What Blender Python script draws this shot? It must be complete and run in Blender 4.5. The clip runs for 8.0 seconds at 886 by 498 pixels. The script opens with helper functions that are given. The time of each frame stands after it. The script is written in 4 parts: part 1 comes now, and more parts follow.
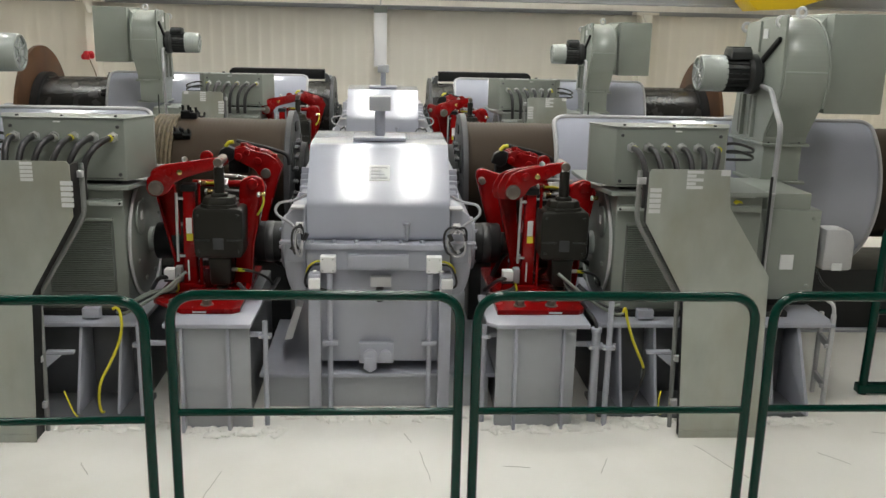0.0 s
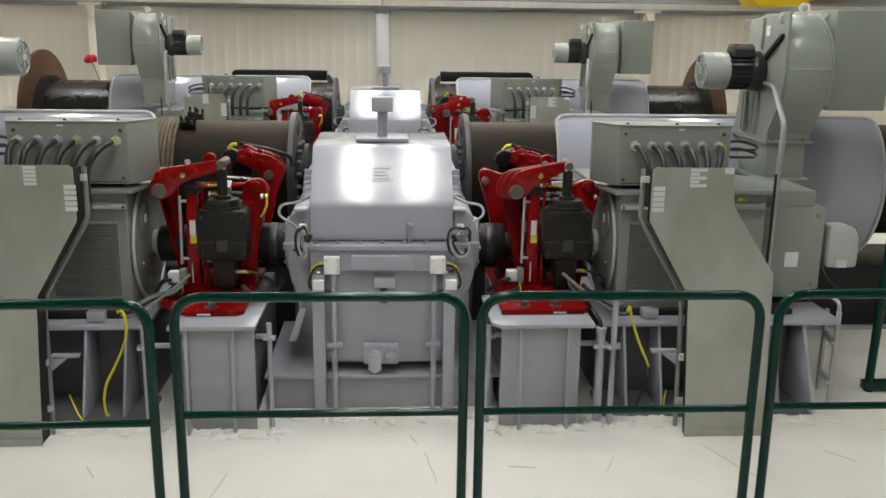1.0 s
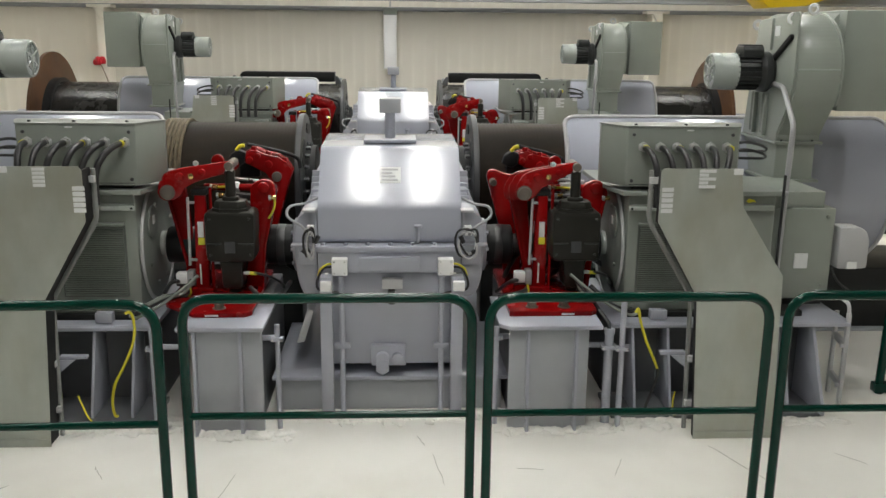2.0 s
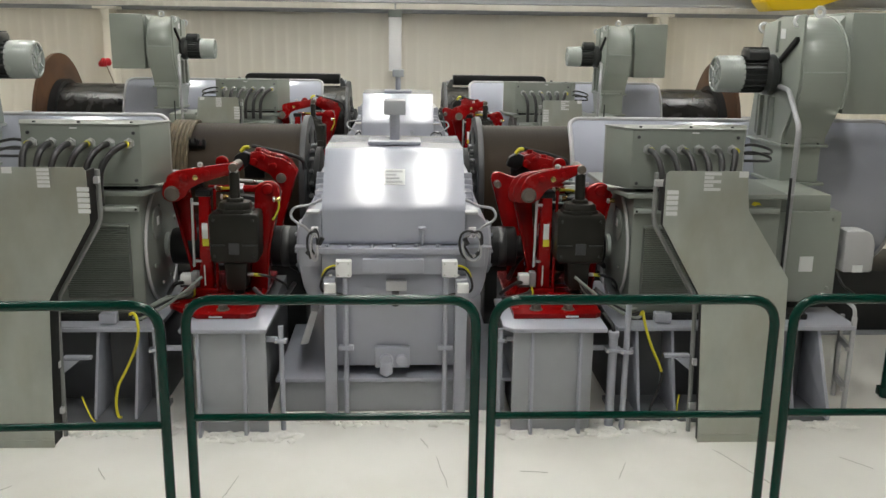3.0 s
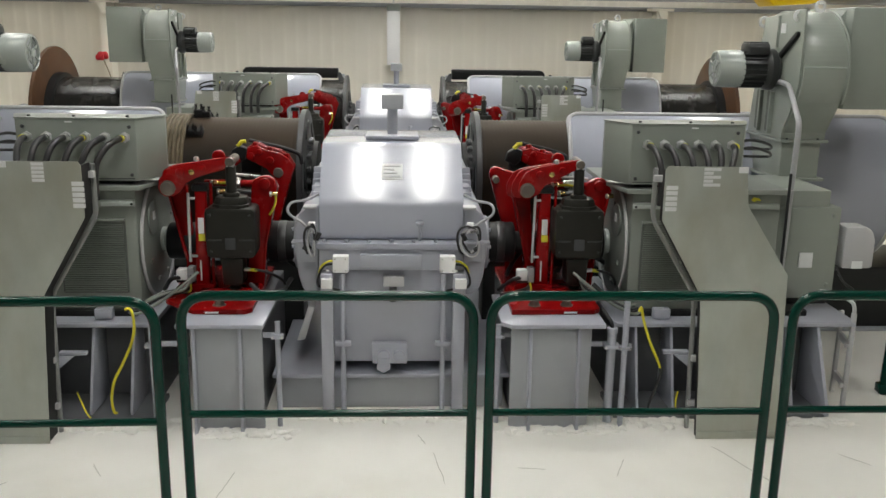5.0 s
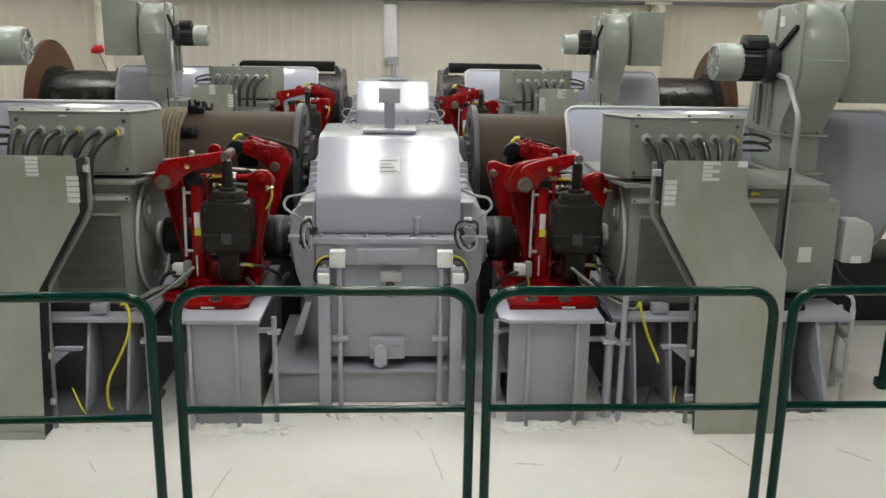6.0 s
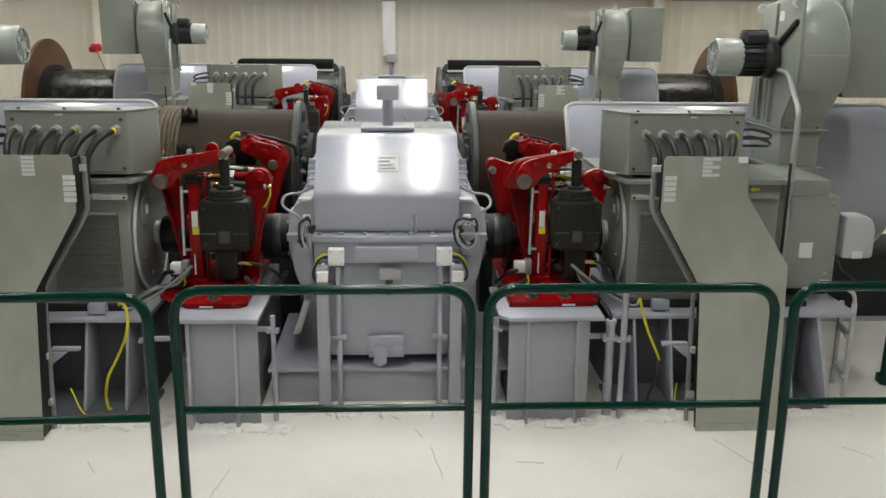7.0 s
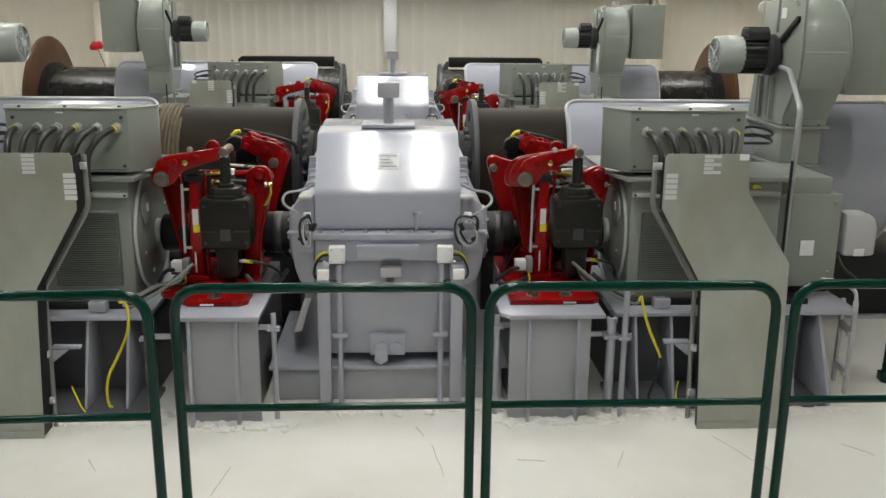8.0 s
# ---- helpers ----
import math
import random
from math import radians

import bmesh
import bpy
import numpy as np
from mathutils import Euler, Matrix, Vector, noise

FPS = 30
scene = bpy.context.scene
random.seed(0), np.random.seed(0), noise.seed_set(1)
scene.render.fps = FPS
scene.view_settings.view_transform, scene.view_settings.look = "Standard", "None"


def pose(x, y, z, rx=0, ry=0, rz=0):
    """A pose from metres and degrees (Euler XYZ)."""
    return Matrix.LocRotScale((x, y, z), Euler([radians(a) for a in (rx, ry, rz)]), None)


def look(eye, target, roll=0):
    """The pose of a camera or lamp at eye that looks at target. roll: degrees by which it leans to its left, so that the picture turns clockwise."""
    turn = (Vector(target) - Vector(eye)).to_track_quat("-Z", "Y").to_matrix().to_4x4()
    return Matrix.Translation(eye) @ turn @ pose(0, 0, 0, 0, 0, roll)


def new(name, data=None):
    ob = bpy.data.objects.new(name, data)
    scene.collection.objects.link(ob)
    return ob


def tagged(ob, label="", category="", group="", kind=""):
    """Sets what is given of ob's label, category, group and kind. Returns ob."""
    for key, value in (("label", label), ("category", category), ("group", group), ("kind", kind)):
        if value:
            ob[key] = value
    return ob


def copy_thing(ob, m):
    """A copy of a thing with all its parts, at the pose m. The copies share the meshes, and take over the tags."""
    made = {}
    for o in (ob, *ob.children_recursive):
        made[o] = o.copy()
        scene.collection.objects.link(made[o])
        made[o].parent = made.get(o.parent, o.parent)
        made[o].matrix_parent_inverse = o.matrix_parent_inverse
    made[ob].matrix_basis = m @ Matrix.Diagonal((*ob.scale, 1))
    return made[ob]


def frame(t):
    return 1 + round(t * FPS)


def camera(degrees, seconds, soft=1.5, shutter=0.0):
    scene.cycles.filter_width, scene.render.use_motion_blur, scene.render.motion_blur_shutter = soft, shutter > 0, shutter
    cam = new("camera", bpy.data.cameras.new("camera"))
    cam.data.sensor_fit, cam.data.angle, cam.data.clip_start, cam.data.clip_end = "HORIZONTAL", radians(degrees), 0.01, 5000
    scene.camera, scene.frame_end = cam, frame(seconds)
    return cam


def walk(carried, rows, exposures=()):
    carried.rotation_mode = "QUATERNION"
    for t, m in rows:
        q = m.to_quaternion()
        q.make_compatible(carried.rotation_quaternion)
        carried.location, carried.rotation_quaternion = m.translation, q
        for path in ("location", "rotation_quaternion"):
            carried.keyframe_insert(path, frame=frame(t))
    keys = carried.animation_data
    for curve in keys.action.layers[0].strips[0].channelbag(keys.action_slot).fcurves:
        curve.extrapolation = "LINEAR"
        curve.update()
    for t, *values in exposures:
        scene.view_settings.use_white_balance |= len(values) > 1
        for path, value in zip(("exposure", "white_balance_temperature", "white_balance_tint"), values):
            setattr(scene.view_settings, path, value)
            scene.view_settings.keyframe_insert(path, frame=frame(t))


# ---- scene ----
cam = camera(53.36, 8.0, soft=1.5, shutter=0.5)
# seconds, eye x, y, z, yaw to the right, tilt down, roll
WALK = (
    (0, 0.0844, -0.0246, 2.2253, 3.863, 13.739, 1.336),
    (0.5, 0.0820, -0.0228, 2.2273, 3.836, 13.756, 1.139),
    (1, 0.0860, -0.0196, 2.2266, 3.603, 13.743, 0.774),
    (1.5, 0.0873, -0.0159, 2.2265, 3.317, 13.734, 0.623),
    (3, 0.0888, -0.0061, 2.2203, 2.781, 13.504, 0.765),
    (3.5, 0.0900, 0.0000, 2.2200, 2.750, 13.500, 0.750),
    (4, 0.0918, 0.0077, 2.2188, 2.759, 13.552, 0.785),
    (4.5, 0.0937, 0.0146, 2.2180, 2.807, 13.668, 0.831),
    (6, 0.0943, 0.0534, 2.2149, 3.080, 14.244, 0.913),
    (6.5, 0.0960, 0.0682, 2.2116, 3.126, 14.356, 0.794),
    (7, 0.1019, 0.0778, 2.2117, 3.067, 14.430, 0.595),
    (7.5, 0.1045, 0.0827, 2.2119, 3.030, 14.488, 0.536),
    (8, 0.1049, 0.0837, 2.2119, 2.979, 14.594, 0.540),
)


def aim(x, y, z, yaw, tilt, roll):
    a, b = radians(yaw), radians(tilt)
    eye = Vector((x, y, z))
    return look(eye, eye + Vector((math.sin(a) * math.cos(b), math.cos(a) * math.cos(b), -math.sin(b))), roll)


walk(cam, [(t, aim(*r)) for t, *r in WALK])

# ---- world ----
world = bpy.data.worlds.new("hall_air")
scene.world = world
world.use_nodes = True
world.node_tree.nodes["Background"].inputs[0].default_value = (0.9, 0.93, 1.0, 1)
world.node_tree.nodes["Background"].inputs[1].default_value = 0.01
scene.view_settings.exposure = 0.0
TUBE_POWER = 35.5

# ---- materials ----
def material(name, colour, rough=0.5, metal=0.0, var=0.12, scale=6.0, bump=0.1, fine=60.0, dirt=None, dirt_amount=0.0, coat=0.0, stretch=(1, 1, 1), spread=0.0):
    m = bpy.data.materials.new(name)
    m.use_nodes = True
    t = m.node_tree
    n, k = t.nodes, t.links
    b = n["Principled BSDF"]
    co = n.new("ShaderNodeTexCoord")
    mp = n.new("ShaderNodeMapping")
    mp.inputs["Scale"].default_value = stretch
    k.new(co.outputs["Object"], mp.inputs[0])
    big, small = n.new("ShaderNodeTexNoise"), n.new("ShaderNodeTexNoise")
    for tex, sc, det in ((big, scale, 5), (small, fine, 3)):
        k.new(mp.outputs[0], tex.inputs["Vector"])
        tex.inputs["Scale"].default_value = sc
        tex.inputs["Detail"].default_value = det
    mix = n.new("ShaderNodeMix")
    mix.data_type = "RGBA"
    mix.inputs[6].default_value = (*[c * (1 - var) for c in colour], 1)
    mix.inputs[7].default_value = (*[min(1, c * (1 + var)) for c in colour], 1)
    k.new(big.outputs["Fac"], mix.inputs[0])
    out = mix.outputs[2]
    if dirt:
        ramp = n.new("ShaderNodeValToRGB")
        ramp.color_ramp.elements[0].position, ramp.color_ramp.elements[1].position = 0.45, 0.68
        d = n.new("ShaderNodeTexNoise")
        d.inputs["Scale"].default_value, d.inputs["Detail"].default_value = scale * 0.6, 8
        k.new(mp.outputs[0], d.inputs["Vector"])
        k.new(d.outputs["Fac"], ramp.inputs[0])
        mul = n.new("ShaderNodeMath")
        mul.operation = "MULTIPLY"
        mul.inputs[1].default_value = dirt_amount
        k.new(ramp.outputs[0], mul.inputs[0])
        mx = n.new("ShaderNodeMix")
        mx.data_type = "RGBA"
        k.new(mul.outputs[0], mx.inputs[0])
        k.new(out, mx.inputs[6])
        mx.inputs[7].default_value = (*dirt, 1)
        out = mx.outputs[2]
    if spread:
        info, hsv = n.new("ShaderNodeObjectInfo"), n.new("ShaderNodeHueSaturation")
        mr = n.new("ShaderNodeMapRange")
        mr.inputs["To Min"].default_value, mr.inputs["To Max"].default_value = 1 - spread, 1 + spread
        k.new(info.outputs["Random"], mr.inputs[0])
        k.new(mr.outputs[0], hsv.inputs["Value"])
        k.new(out, hsv.inputs["Color"])
        out = hsv.outputs[0]
    k.new(out, b.inputs["Base Color"])
    rr = n.new("ShaderNodeMapRange")
    rr.inputs["To Min"].default_value, rr.inputs["To Max"].default_value = max(0.03, rough - 0.08), min(1, rough + 0.1)
    k.new(big.outputs["Fac"], rr.inputs[0])
    k.new(rr.outputs[0], b.inputs["Roughness"])
    b.inputs["Metallic"].default_value = metal
    b.inputs["Coat Weight"].default_value = coat
    b.inputs["Coat Roughness"].default_value = 0.12
    if bump:
        bp = n.new("ShaderNodeBump")
        bp.inputs["Strength"].default_value, bp.inputs["Distance"].default_value = bump, 0.004
        k.new(small.outputs["Fac"], bp.inputs["Height"])
        k.new(bp.outputs[0], b.inputs["Normal"])
    return m


def glow(name, colour, strength):
    m = bpy.data.materials.new(name)
    m.use_nodes = True
    b = m.node_tree.nodes["Principled BSDF"]
    b.inputs["Base Color"].default_value = (0.8, 0.8, 0.8, 1)
    b.inputs["Emission Color"].default_value = (*colour, 1)
    b.inputs["Emission Strength"].default_value = strength
    return m


PALE = material("pale_grey_paint", (0.37, 0.382, 0.44), 0.3, 0, 0.05, 4, 0.05, 120, (0.28, 0.28, 0.3), 0.3, coat=0.3)
HOOD = material("glossy_pale_grey_enamel", (0.375, 0.39, 0.455), 0.13, 0, 0.04, 3, 0.015, 40, coat=0.5)
PEDESTAL = material("pedestal_grey_paint", (0.37, 0.385, 0.41), 0.42, 0, 0.08, 3, 0.08, 90, (0.24, 0.24, 0.25), 0.4)
GREEN_GREY = material("grey_green_machine_paint", (0.215, 0.235, 0.213), 0.36, 0, 0.08, 4, 0.06, 100, (0.17, 0.18, 0.16), 0.35, coat=0.2)
FAN_GREY = material("grey_green_fan_paint", (0.255, 0.28, 0.25), 0.33, 0, 0.07, 4, 0.05, 100, (0.2, 0.21, 0.19), 0.3, coat=0.25)
GALV = material("bare_sheet_steel", (0.42, 0.445, 0.405), 0.36, 0.5, 0.25, 3.5, 0.05, 140, (0.33, 0.31, 0.23), 0.6, stretch=(1.6, 1.6, 0.8))
# machine paint darkened for the shade behind the slats and in the slots
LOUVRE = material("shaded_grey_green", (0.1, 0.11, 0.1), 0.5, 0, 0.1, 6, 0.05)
# for seams and dark steel, and for shade painted under the machines
SEAM_SHADE = material("dark_steel_and_shade", (0.018, 0.0185, 0.0185), 0.5, 0.1, 0.2, 8, 0.05)
RED = material("signal_red_enamel", (0.245, 0.0025, 0.003), 0.24, 0, 0.18, 9, 0.04, 90, (0.11, 0.002, 0.002), 0.5)
OLIVE = material("dark_olive_cast_iron", (0.018, 0.0175, 0.0145), 0.4, 0.1, 0.2, 12, 0.15, 160)
BLACK = material("black_steel", (0.008, 0.008, 0.0085), 0.48, 0.0, 0.25, 8, 0.08)
RUBBER = material("black_cable_rubber", (0.017, 0.017, 0.018), 0.34, 0, 0.2, 30, 0.06)
DRUM = material("worn_brown_drum_steel", (0.014, 0.01, 0.007), 0.5, 0.0, 0.4, 4, 0.05, 80, (0.042, 0.026, 0.014), 0.6, stretch=(0.3, 1.2, 1.2))
DRUM_BLACK = material("greased_black_drum_steel", (0.02, 0.019, 0.018), 0.25, 0.2, 0.3, 6, 0.1, 60)
FLANGE = material("grey_cast_flange", (0.052, 0.054, 0.058), 0.42, 0.2, 0.25, 9, 0.12, 90, (0.085, 0.085, 0.085), 0.5)
ROPE = material("greased_wire_rope", (0.13, 0.098, 0.055), 0.6, 0.1, 0.35, 40, 0.5, 260, (0.035, 0.028, 0.02), 0.6)
RUST = material("rusty_brake_disc", (0.095, 0.042, 0.017), 0.45, 0.2, 0.35, 4, 0.25, 90, (0.035, 0.018, 0.011), 0.65)
RAIL = material("dark_green_gloss_paint", (0.0012, 0.03, 0.02), 0.15, 0, 0.08, 5, 0.015, 120)
PIPE = material("grey_pipe_paint", (0.23, 0.235, 0.23), 0.4, 0, 0.12, 6, 0.05)
# pedestal grey with the shade of the recesses mixed into the colour
RECESS_SHADE = material("shaded_pedestal_grey", (0.105, 0.11, 0.12), 0.5, 0, 0.25, 3, 0.08, 90, (0.06, 0.06, 0.066), 0.5)
FLOOR = material("off_white_floor_paint", (0.80, 0.785, 0.74), 0.42, 0, 0.05, 1.6, 0.06, 50, (0.55, 0.52, 0.45), 0.35)
WALL = material("cream_sheet_metal", (0.84, 0.80, 0.71), 0.5, 0, 0.05, 1.2, 0.03, 60, (0.72, 0.66, 0.55), 0.3)
# dark on the unseen ceiling and south wall so less light bounces back
CEIL = material("ceiling_sheet", (0.2, 0.2, 0.2), 0.6, 0, 0.05, 1.5, 0.05)
STEEL_BEAM = material("grey_beam_paint", (0.34, 0.35, 0.36), 0.45, 0, 0.08, 3, 0.05)
WHITE = material("white_plastic", (0.8, 0.8, 0.8), 0.35, 0, 0.03, 10, 0.02)
COIL = material("grey_cable_sheath", (0.3, 0.3, 0.31), 0.4, 0, 0.1, 30, 0.05)
PAPER = material("white_sticker", (0.72, 0.73, 0.73), 0.6, 0, 0.04, 20, 0.0)
CRACK = material("dusty_crack", (0.42, 0.4, 0.36), 0.8, 0, 0.2, 20, 0.0)
INK = material("grey_print", (0.45, 0.45, 0.47), 0.6, 0, 0.05, 20, 0.0)
YELLOW = material("yellow_cable_sheath", (0.68, 0.6, 0.03), 0.45, 0, 0.08, 12, 0.03)
CRANE = material("yellow_crane_paint", (0.75, 0.52, 0.0), 0.35, 0, 0.06, 4, 0.03)
BRASS = material("brass_fitting", (0.62, 0.42, 0.16), 0.25, 1.0, 0.1, 20, 0.02)
PIN = material("dull_steel_pin", (0.15, 0.13, 0.11), 0.38, 0.5, 0.25, 20, 0.08)
STEEL = material("bright_steel", (0.55, 0.55, 0.54), 0.28, 0.9, 0.1, 20, 0.05)
CAPGREY = material("fan_cowl_grey", (0.36, 0.39, 0.365), 0.25, 0, 0.06, 6, 0.04, coat=0.3)
MOTORBLACK = material("dark_motor_iron", (0.03, 0.032, 0.032), 0.3, 0.15, 0.2, 12, 0.08)
PETAL = material("red_petal", (0.55, 0.02, 0.03), 0.5, 0, 0.2, 30, 0.1)
STEM = material("dry_stem", (0.25, 0.2, 0.12), 0.6, 0, 0.2, 30, 0.1)
ENCODER = material("light_grey_cowl", (0.46, 0.46, 0.47), 0.4, 0, 0.05, 5, 0.03)
for matt in (BLACK, OLIVE, SEAM_SHADE, RED, DRUM, RAIL):
    matt.node_tree.nodes["Principled BSDF"].inputs["Specular IOR Level"].default_value = 0.15 if matt is DRUM else 0.25


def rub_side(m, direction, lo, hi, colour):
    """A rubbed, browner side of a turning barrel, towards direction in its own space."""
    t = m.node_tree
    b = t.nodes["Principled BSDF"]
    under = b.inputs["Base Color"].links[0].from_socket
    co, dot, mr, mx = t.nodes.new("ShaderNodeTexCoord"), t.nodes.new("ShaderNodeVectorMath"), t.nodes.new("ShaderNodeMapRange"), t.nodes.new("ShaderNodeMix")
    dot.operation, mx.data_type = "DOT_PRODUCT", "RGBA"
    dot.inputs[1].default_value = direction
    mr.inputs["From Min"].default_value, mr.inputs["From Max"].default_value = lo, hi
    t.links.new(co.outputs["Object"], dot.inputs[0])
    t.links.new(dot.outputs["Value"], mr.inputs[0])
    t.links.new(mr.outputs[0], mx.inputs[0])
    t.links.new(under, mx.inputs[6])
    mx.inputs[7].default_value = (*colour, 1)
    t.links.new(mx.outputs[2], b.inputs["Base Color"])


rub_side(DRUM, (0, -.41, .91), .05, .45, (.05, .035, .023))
LAMP_GLOW = glow("lamp_diffuser", (1.0, 1.0, 0.95), TUBE_POWER)

# ---- mesh tools ----
AX = 0.02  # the plane of symmetry
BASE = {}


def thing(name, x, y, z, label, category, group="", kind=""):
    ob = new(name)
    ob.location = (x, y, z)
    ob.empty_display_size = 0.1
    BASE[ob.name] = Vector((x, y, z))
    return tagged(ob, label, category, group, kind)


def smooth(me, angle=38):
    me.polygons.foreach_set("use_smooth", [True] * len(me.polygons))
    me.set_sharp_from_angle(angle=radians(angle))


def part(name, bm, mat, parent, label="", flip=False, angle=38):
    """One mesh under a thing or a part; bm is in the place's metres. flip mirrors it about the plane of symmetry."""
    root = parent
    while root.parent:
        root = root.parent
    if flip:
        for v in bm.verts:
            v.co.x = 2 * AX - v.co.x
        bmesh.ops.reverse_faces(bm, faces=bm.faces)
    b = BASE[root.name]
    for v in bm.verts:
        v.co -= b
    me = bpy.data.meshes.new(name)
    bm.to_mesh(me)
    bm.free()
    me.materials.append(mat)
    smooth(me, angle)
    ob = new(name, me)
    ob.parent = parent
    if label:
        ob["label"] = label
    return ob


def mesh_thing(name, bm, mat, label, category, group="", kind="", angle=38):
    me = bpy.data.meshes.new(name)
    xs = [v.co.copy() for v in bm.verts]
    lo = Vector((sum(c.x for c in xs) / len(xs), sum(c.y for c in xs) / len(xs), min(c.z for c in xs)))
    for v in bm.verts:
        v.co -= lo
    bm.to_mesh(me)
    bm.free()
    me.materials.append(mat)
    smooth(me, angle)
    ob = new(name, me)
    ob.location = lo
    BASE[ob.name] = lo
    return tagged(ob, label, category, group, kind)


def box(x0, x1, y0, y1, z0, z1, bevel=0.004, bm=None):
    bm = bm or bmesh.new()
    b2 = bmesh.new()
    bmesh.ops.create_cube(b2, size=1)
    for v in b2.verts:
        v.co = Vector(((x0 + x1) / 2 + v.co.x * (x1 - x0), (y0 + y1) / 2 + v.co.y * (y1 - y0), (z0 + z1) / 2 + v.co.z * (z1 - z0)))
    if bevel:
        bmesh.ops.bevel(b2, geom=b2.edges[:], offset=bevel, segments=2, affect="EDGES", profile=0.5)
    return join(bm, b2)


def join(bm, other):
    me = bpy.data.meshes.new("tmp")
    other.to_mesh(me)
    other.free()
    bm.from_mesh(me)
    bpy.data.meshes.remove(me)
    return bm


def prism(points, axis, a, b, bevel=0.004, bm=None):
    """A polygon drawn out along axis from a to b. points: the two other coordinates in order."""
    bm = bm or bmesh.new()
    b2 = bmesh.new()

    def place(p, d):
        return {"x": (d, p[0], p[1]), "y": (p[0], d, p[1]), "z": (p[0], p[1], d)}[axis]
    lo = [b2.verts.new(place(p, a)) for p in points]
    hi = [b2.verts.new(place(p, b)) for p in points]
    n = len(points)
    b2.faces.new(lo)
    b2.faces.new(hi[::-1])
    for i in range(n):
        b2.faces.new((lo[i], hi[i], hi[(i + 1) % n], lo[(i + 1) % n]))
    bmesh.ops.recalc_face_normals(b2, faces=b2.faces)
    if bevel:
        bmesh.ops.bevel(b2, geom=b2.edges[:], offset=bevel, segments=2, affect="EDGES", profile=0.5)
    return join(bm, b2)


def lathe(profile, axis, centre, steps=40, bm=None, close=True):
    """profile: (radius, distance along axis) turned about axis through centre."""
    bm = bm or bmesh.new()
    c = Vector(centre)
    rings = []
    for r, d in profile:
        ring = []
        for i in range(steps):
            a = 2 * math.pi * i / steps
            u, w = r * math.cos(a), r * math.sin(a)
            ring.append(bm.verts.new(c + Vector({"x": (d, u, w), "y": (w, d, u), "z": (u, w, d)}[axis])))
        rings.append(ring)
    made = []
    for p, q in zip(rings, rings[1:]):
        for i in range(steps):
            made.append(bm.faces.new((p[i], p[(i + 1) % steps], q[(i + 1) % steps], q[i])))
    if close:
        made.append(bm.faces.new(rings[0][::-1]))
        made.append(bm.faces.new(rings[-1]))
    bmesh.ops.recalc_face_normals(bm, faces=made)
    return bm


def cyl(axis, centre, radius, length, bevel=0.006, steps=28, bm=None):
    h, e = length / 2, min(bevel, radius * 0.4, length * 0.4)
    return lathe([(radius - e, -h), (radius - e * 0.3, -h + e * 0.3), (radius, -h + e), (radius, h - e), (radius - e * 0.3, h - e * 0.3), (radius - e, h)], axis, centre, steps, bm)


def rounded(points, radius, steps=6):
    """A polyline with its inner corners rounded."""
    pts = [Vector(p) for p in points]
    out = [pts[0]]
    for a, b, c in zip(pts, pts[1:], pts[2:]):
        u, w = (a - b), (c - b)
        r = min(radius, u.length * 0.48, w.length * 0.48)
        p, q = b + u.normalized() * r, b + w.normalized() * r
        for i in range(steps + 1):
            s = i / steps
            out.append(p.lerp(b, s).lerp(b.lerp(q, s), s))
    out.append(pts[-1])
    return out


def tube(points, radius, steps=10, bm=None, caps=True):
    bm = bm or bmesh.new()
    pts = [Vector(p) for p in points]
    pts = [p for i, p in enumerate(pts) if i == 0 or (p - pts[i - 1]).length > 1e-5]
    side = None
    rings = []
    for i, p in enumerate(pts):
        d = (pts[min(i + 1, len(pts) - 1)] - pts[max(i - 1, 0)]).normalized()
        if side is None:
            side = d.orthogonal().normalized()
        side = (side - d * side.dot(d)).normalized()
        up = d.cross(side)
        rings.append([bm.verts.new(p + radius * (math.cos(2 * math.pi * j / steps) * side + math.sin(2 * math.pi * j / steps) * up)) for j in range(steps)])
    for p, q in zip(rings, rings[1:]):
        for j in range(steps):
            bm.faces.new((p[j], p[(j + 1) % steps], q[(j + 1) % steps], q[j]))
    if caps:
        bm.faces.new(rings[0][::-1])
        bm.faces.new(rings[-1])
    return bm


def curve(points, n=8):
    """A smooth line through the points."""
    p = [Vector(q) for q in points]
    p = [2 * p[0] - p[1]] + p + [2 * p[-1] - p[-2]]
    out = []
    for i in range(1, len(p) - 2):
        for k in range(n):
            t = k / n
            a, b, c, d = p[i - 1:i + 3]
            out.append(0.5 * (2 * b + (c - a) * t + (2 * a - 5 * b + 4 * c - d) * t * t + (3 * b - a - 3 * c + d) * t ** 3))
    return out + [p[-2]]


def sheet(x, z, w, h, y, bm=None):
    """A thin sticker that faces the camera's side."""
    return box(x, x + w, y - 0.002, y, z - h, z, 0.0, bm)


# ---- structure ----
HALL_X, HALL_Y0, HALL_Y1, HALL_Z = 9.0, -5.0, 13.8, 6.2


def structure(name, bm, mat, label, angle=38):
    me = bpy.data.meshes.new(name)
    bm.to_mesh(me)
    bm.free()
    me.materials.append(mat)
    smooth(me, angle)
    return tagged(new(name, me), label, name.split("_")[0], kind="structure")


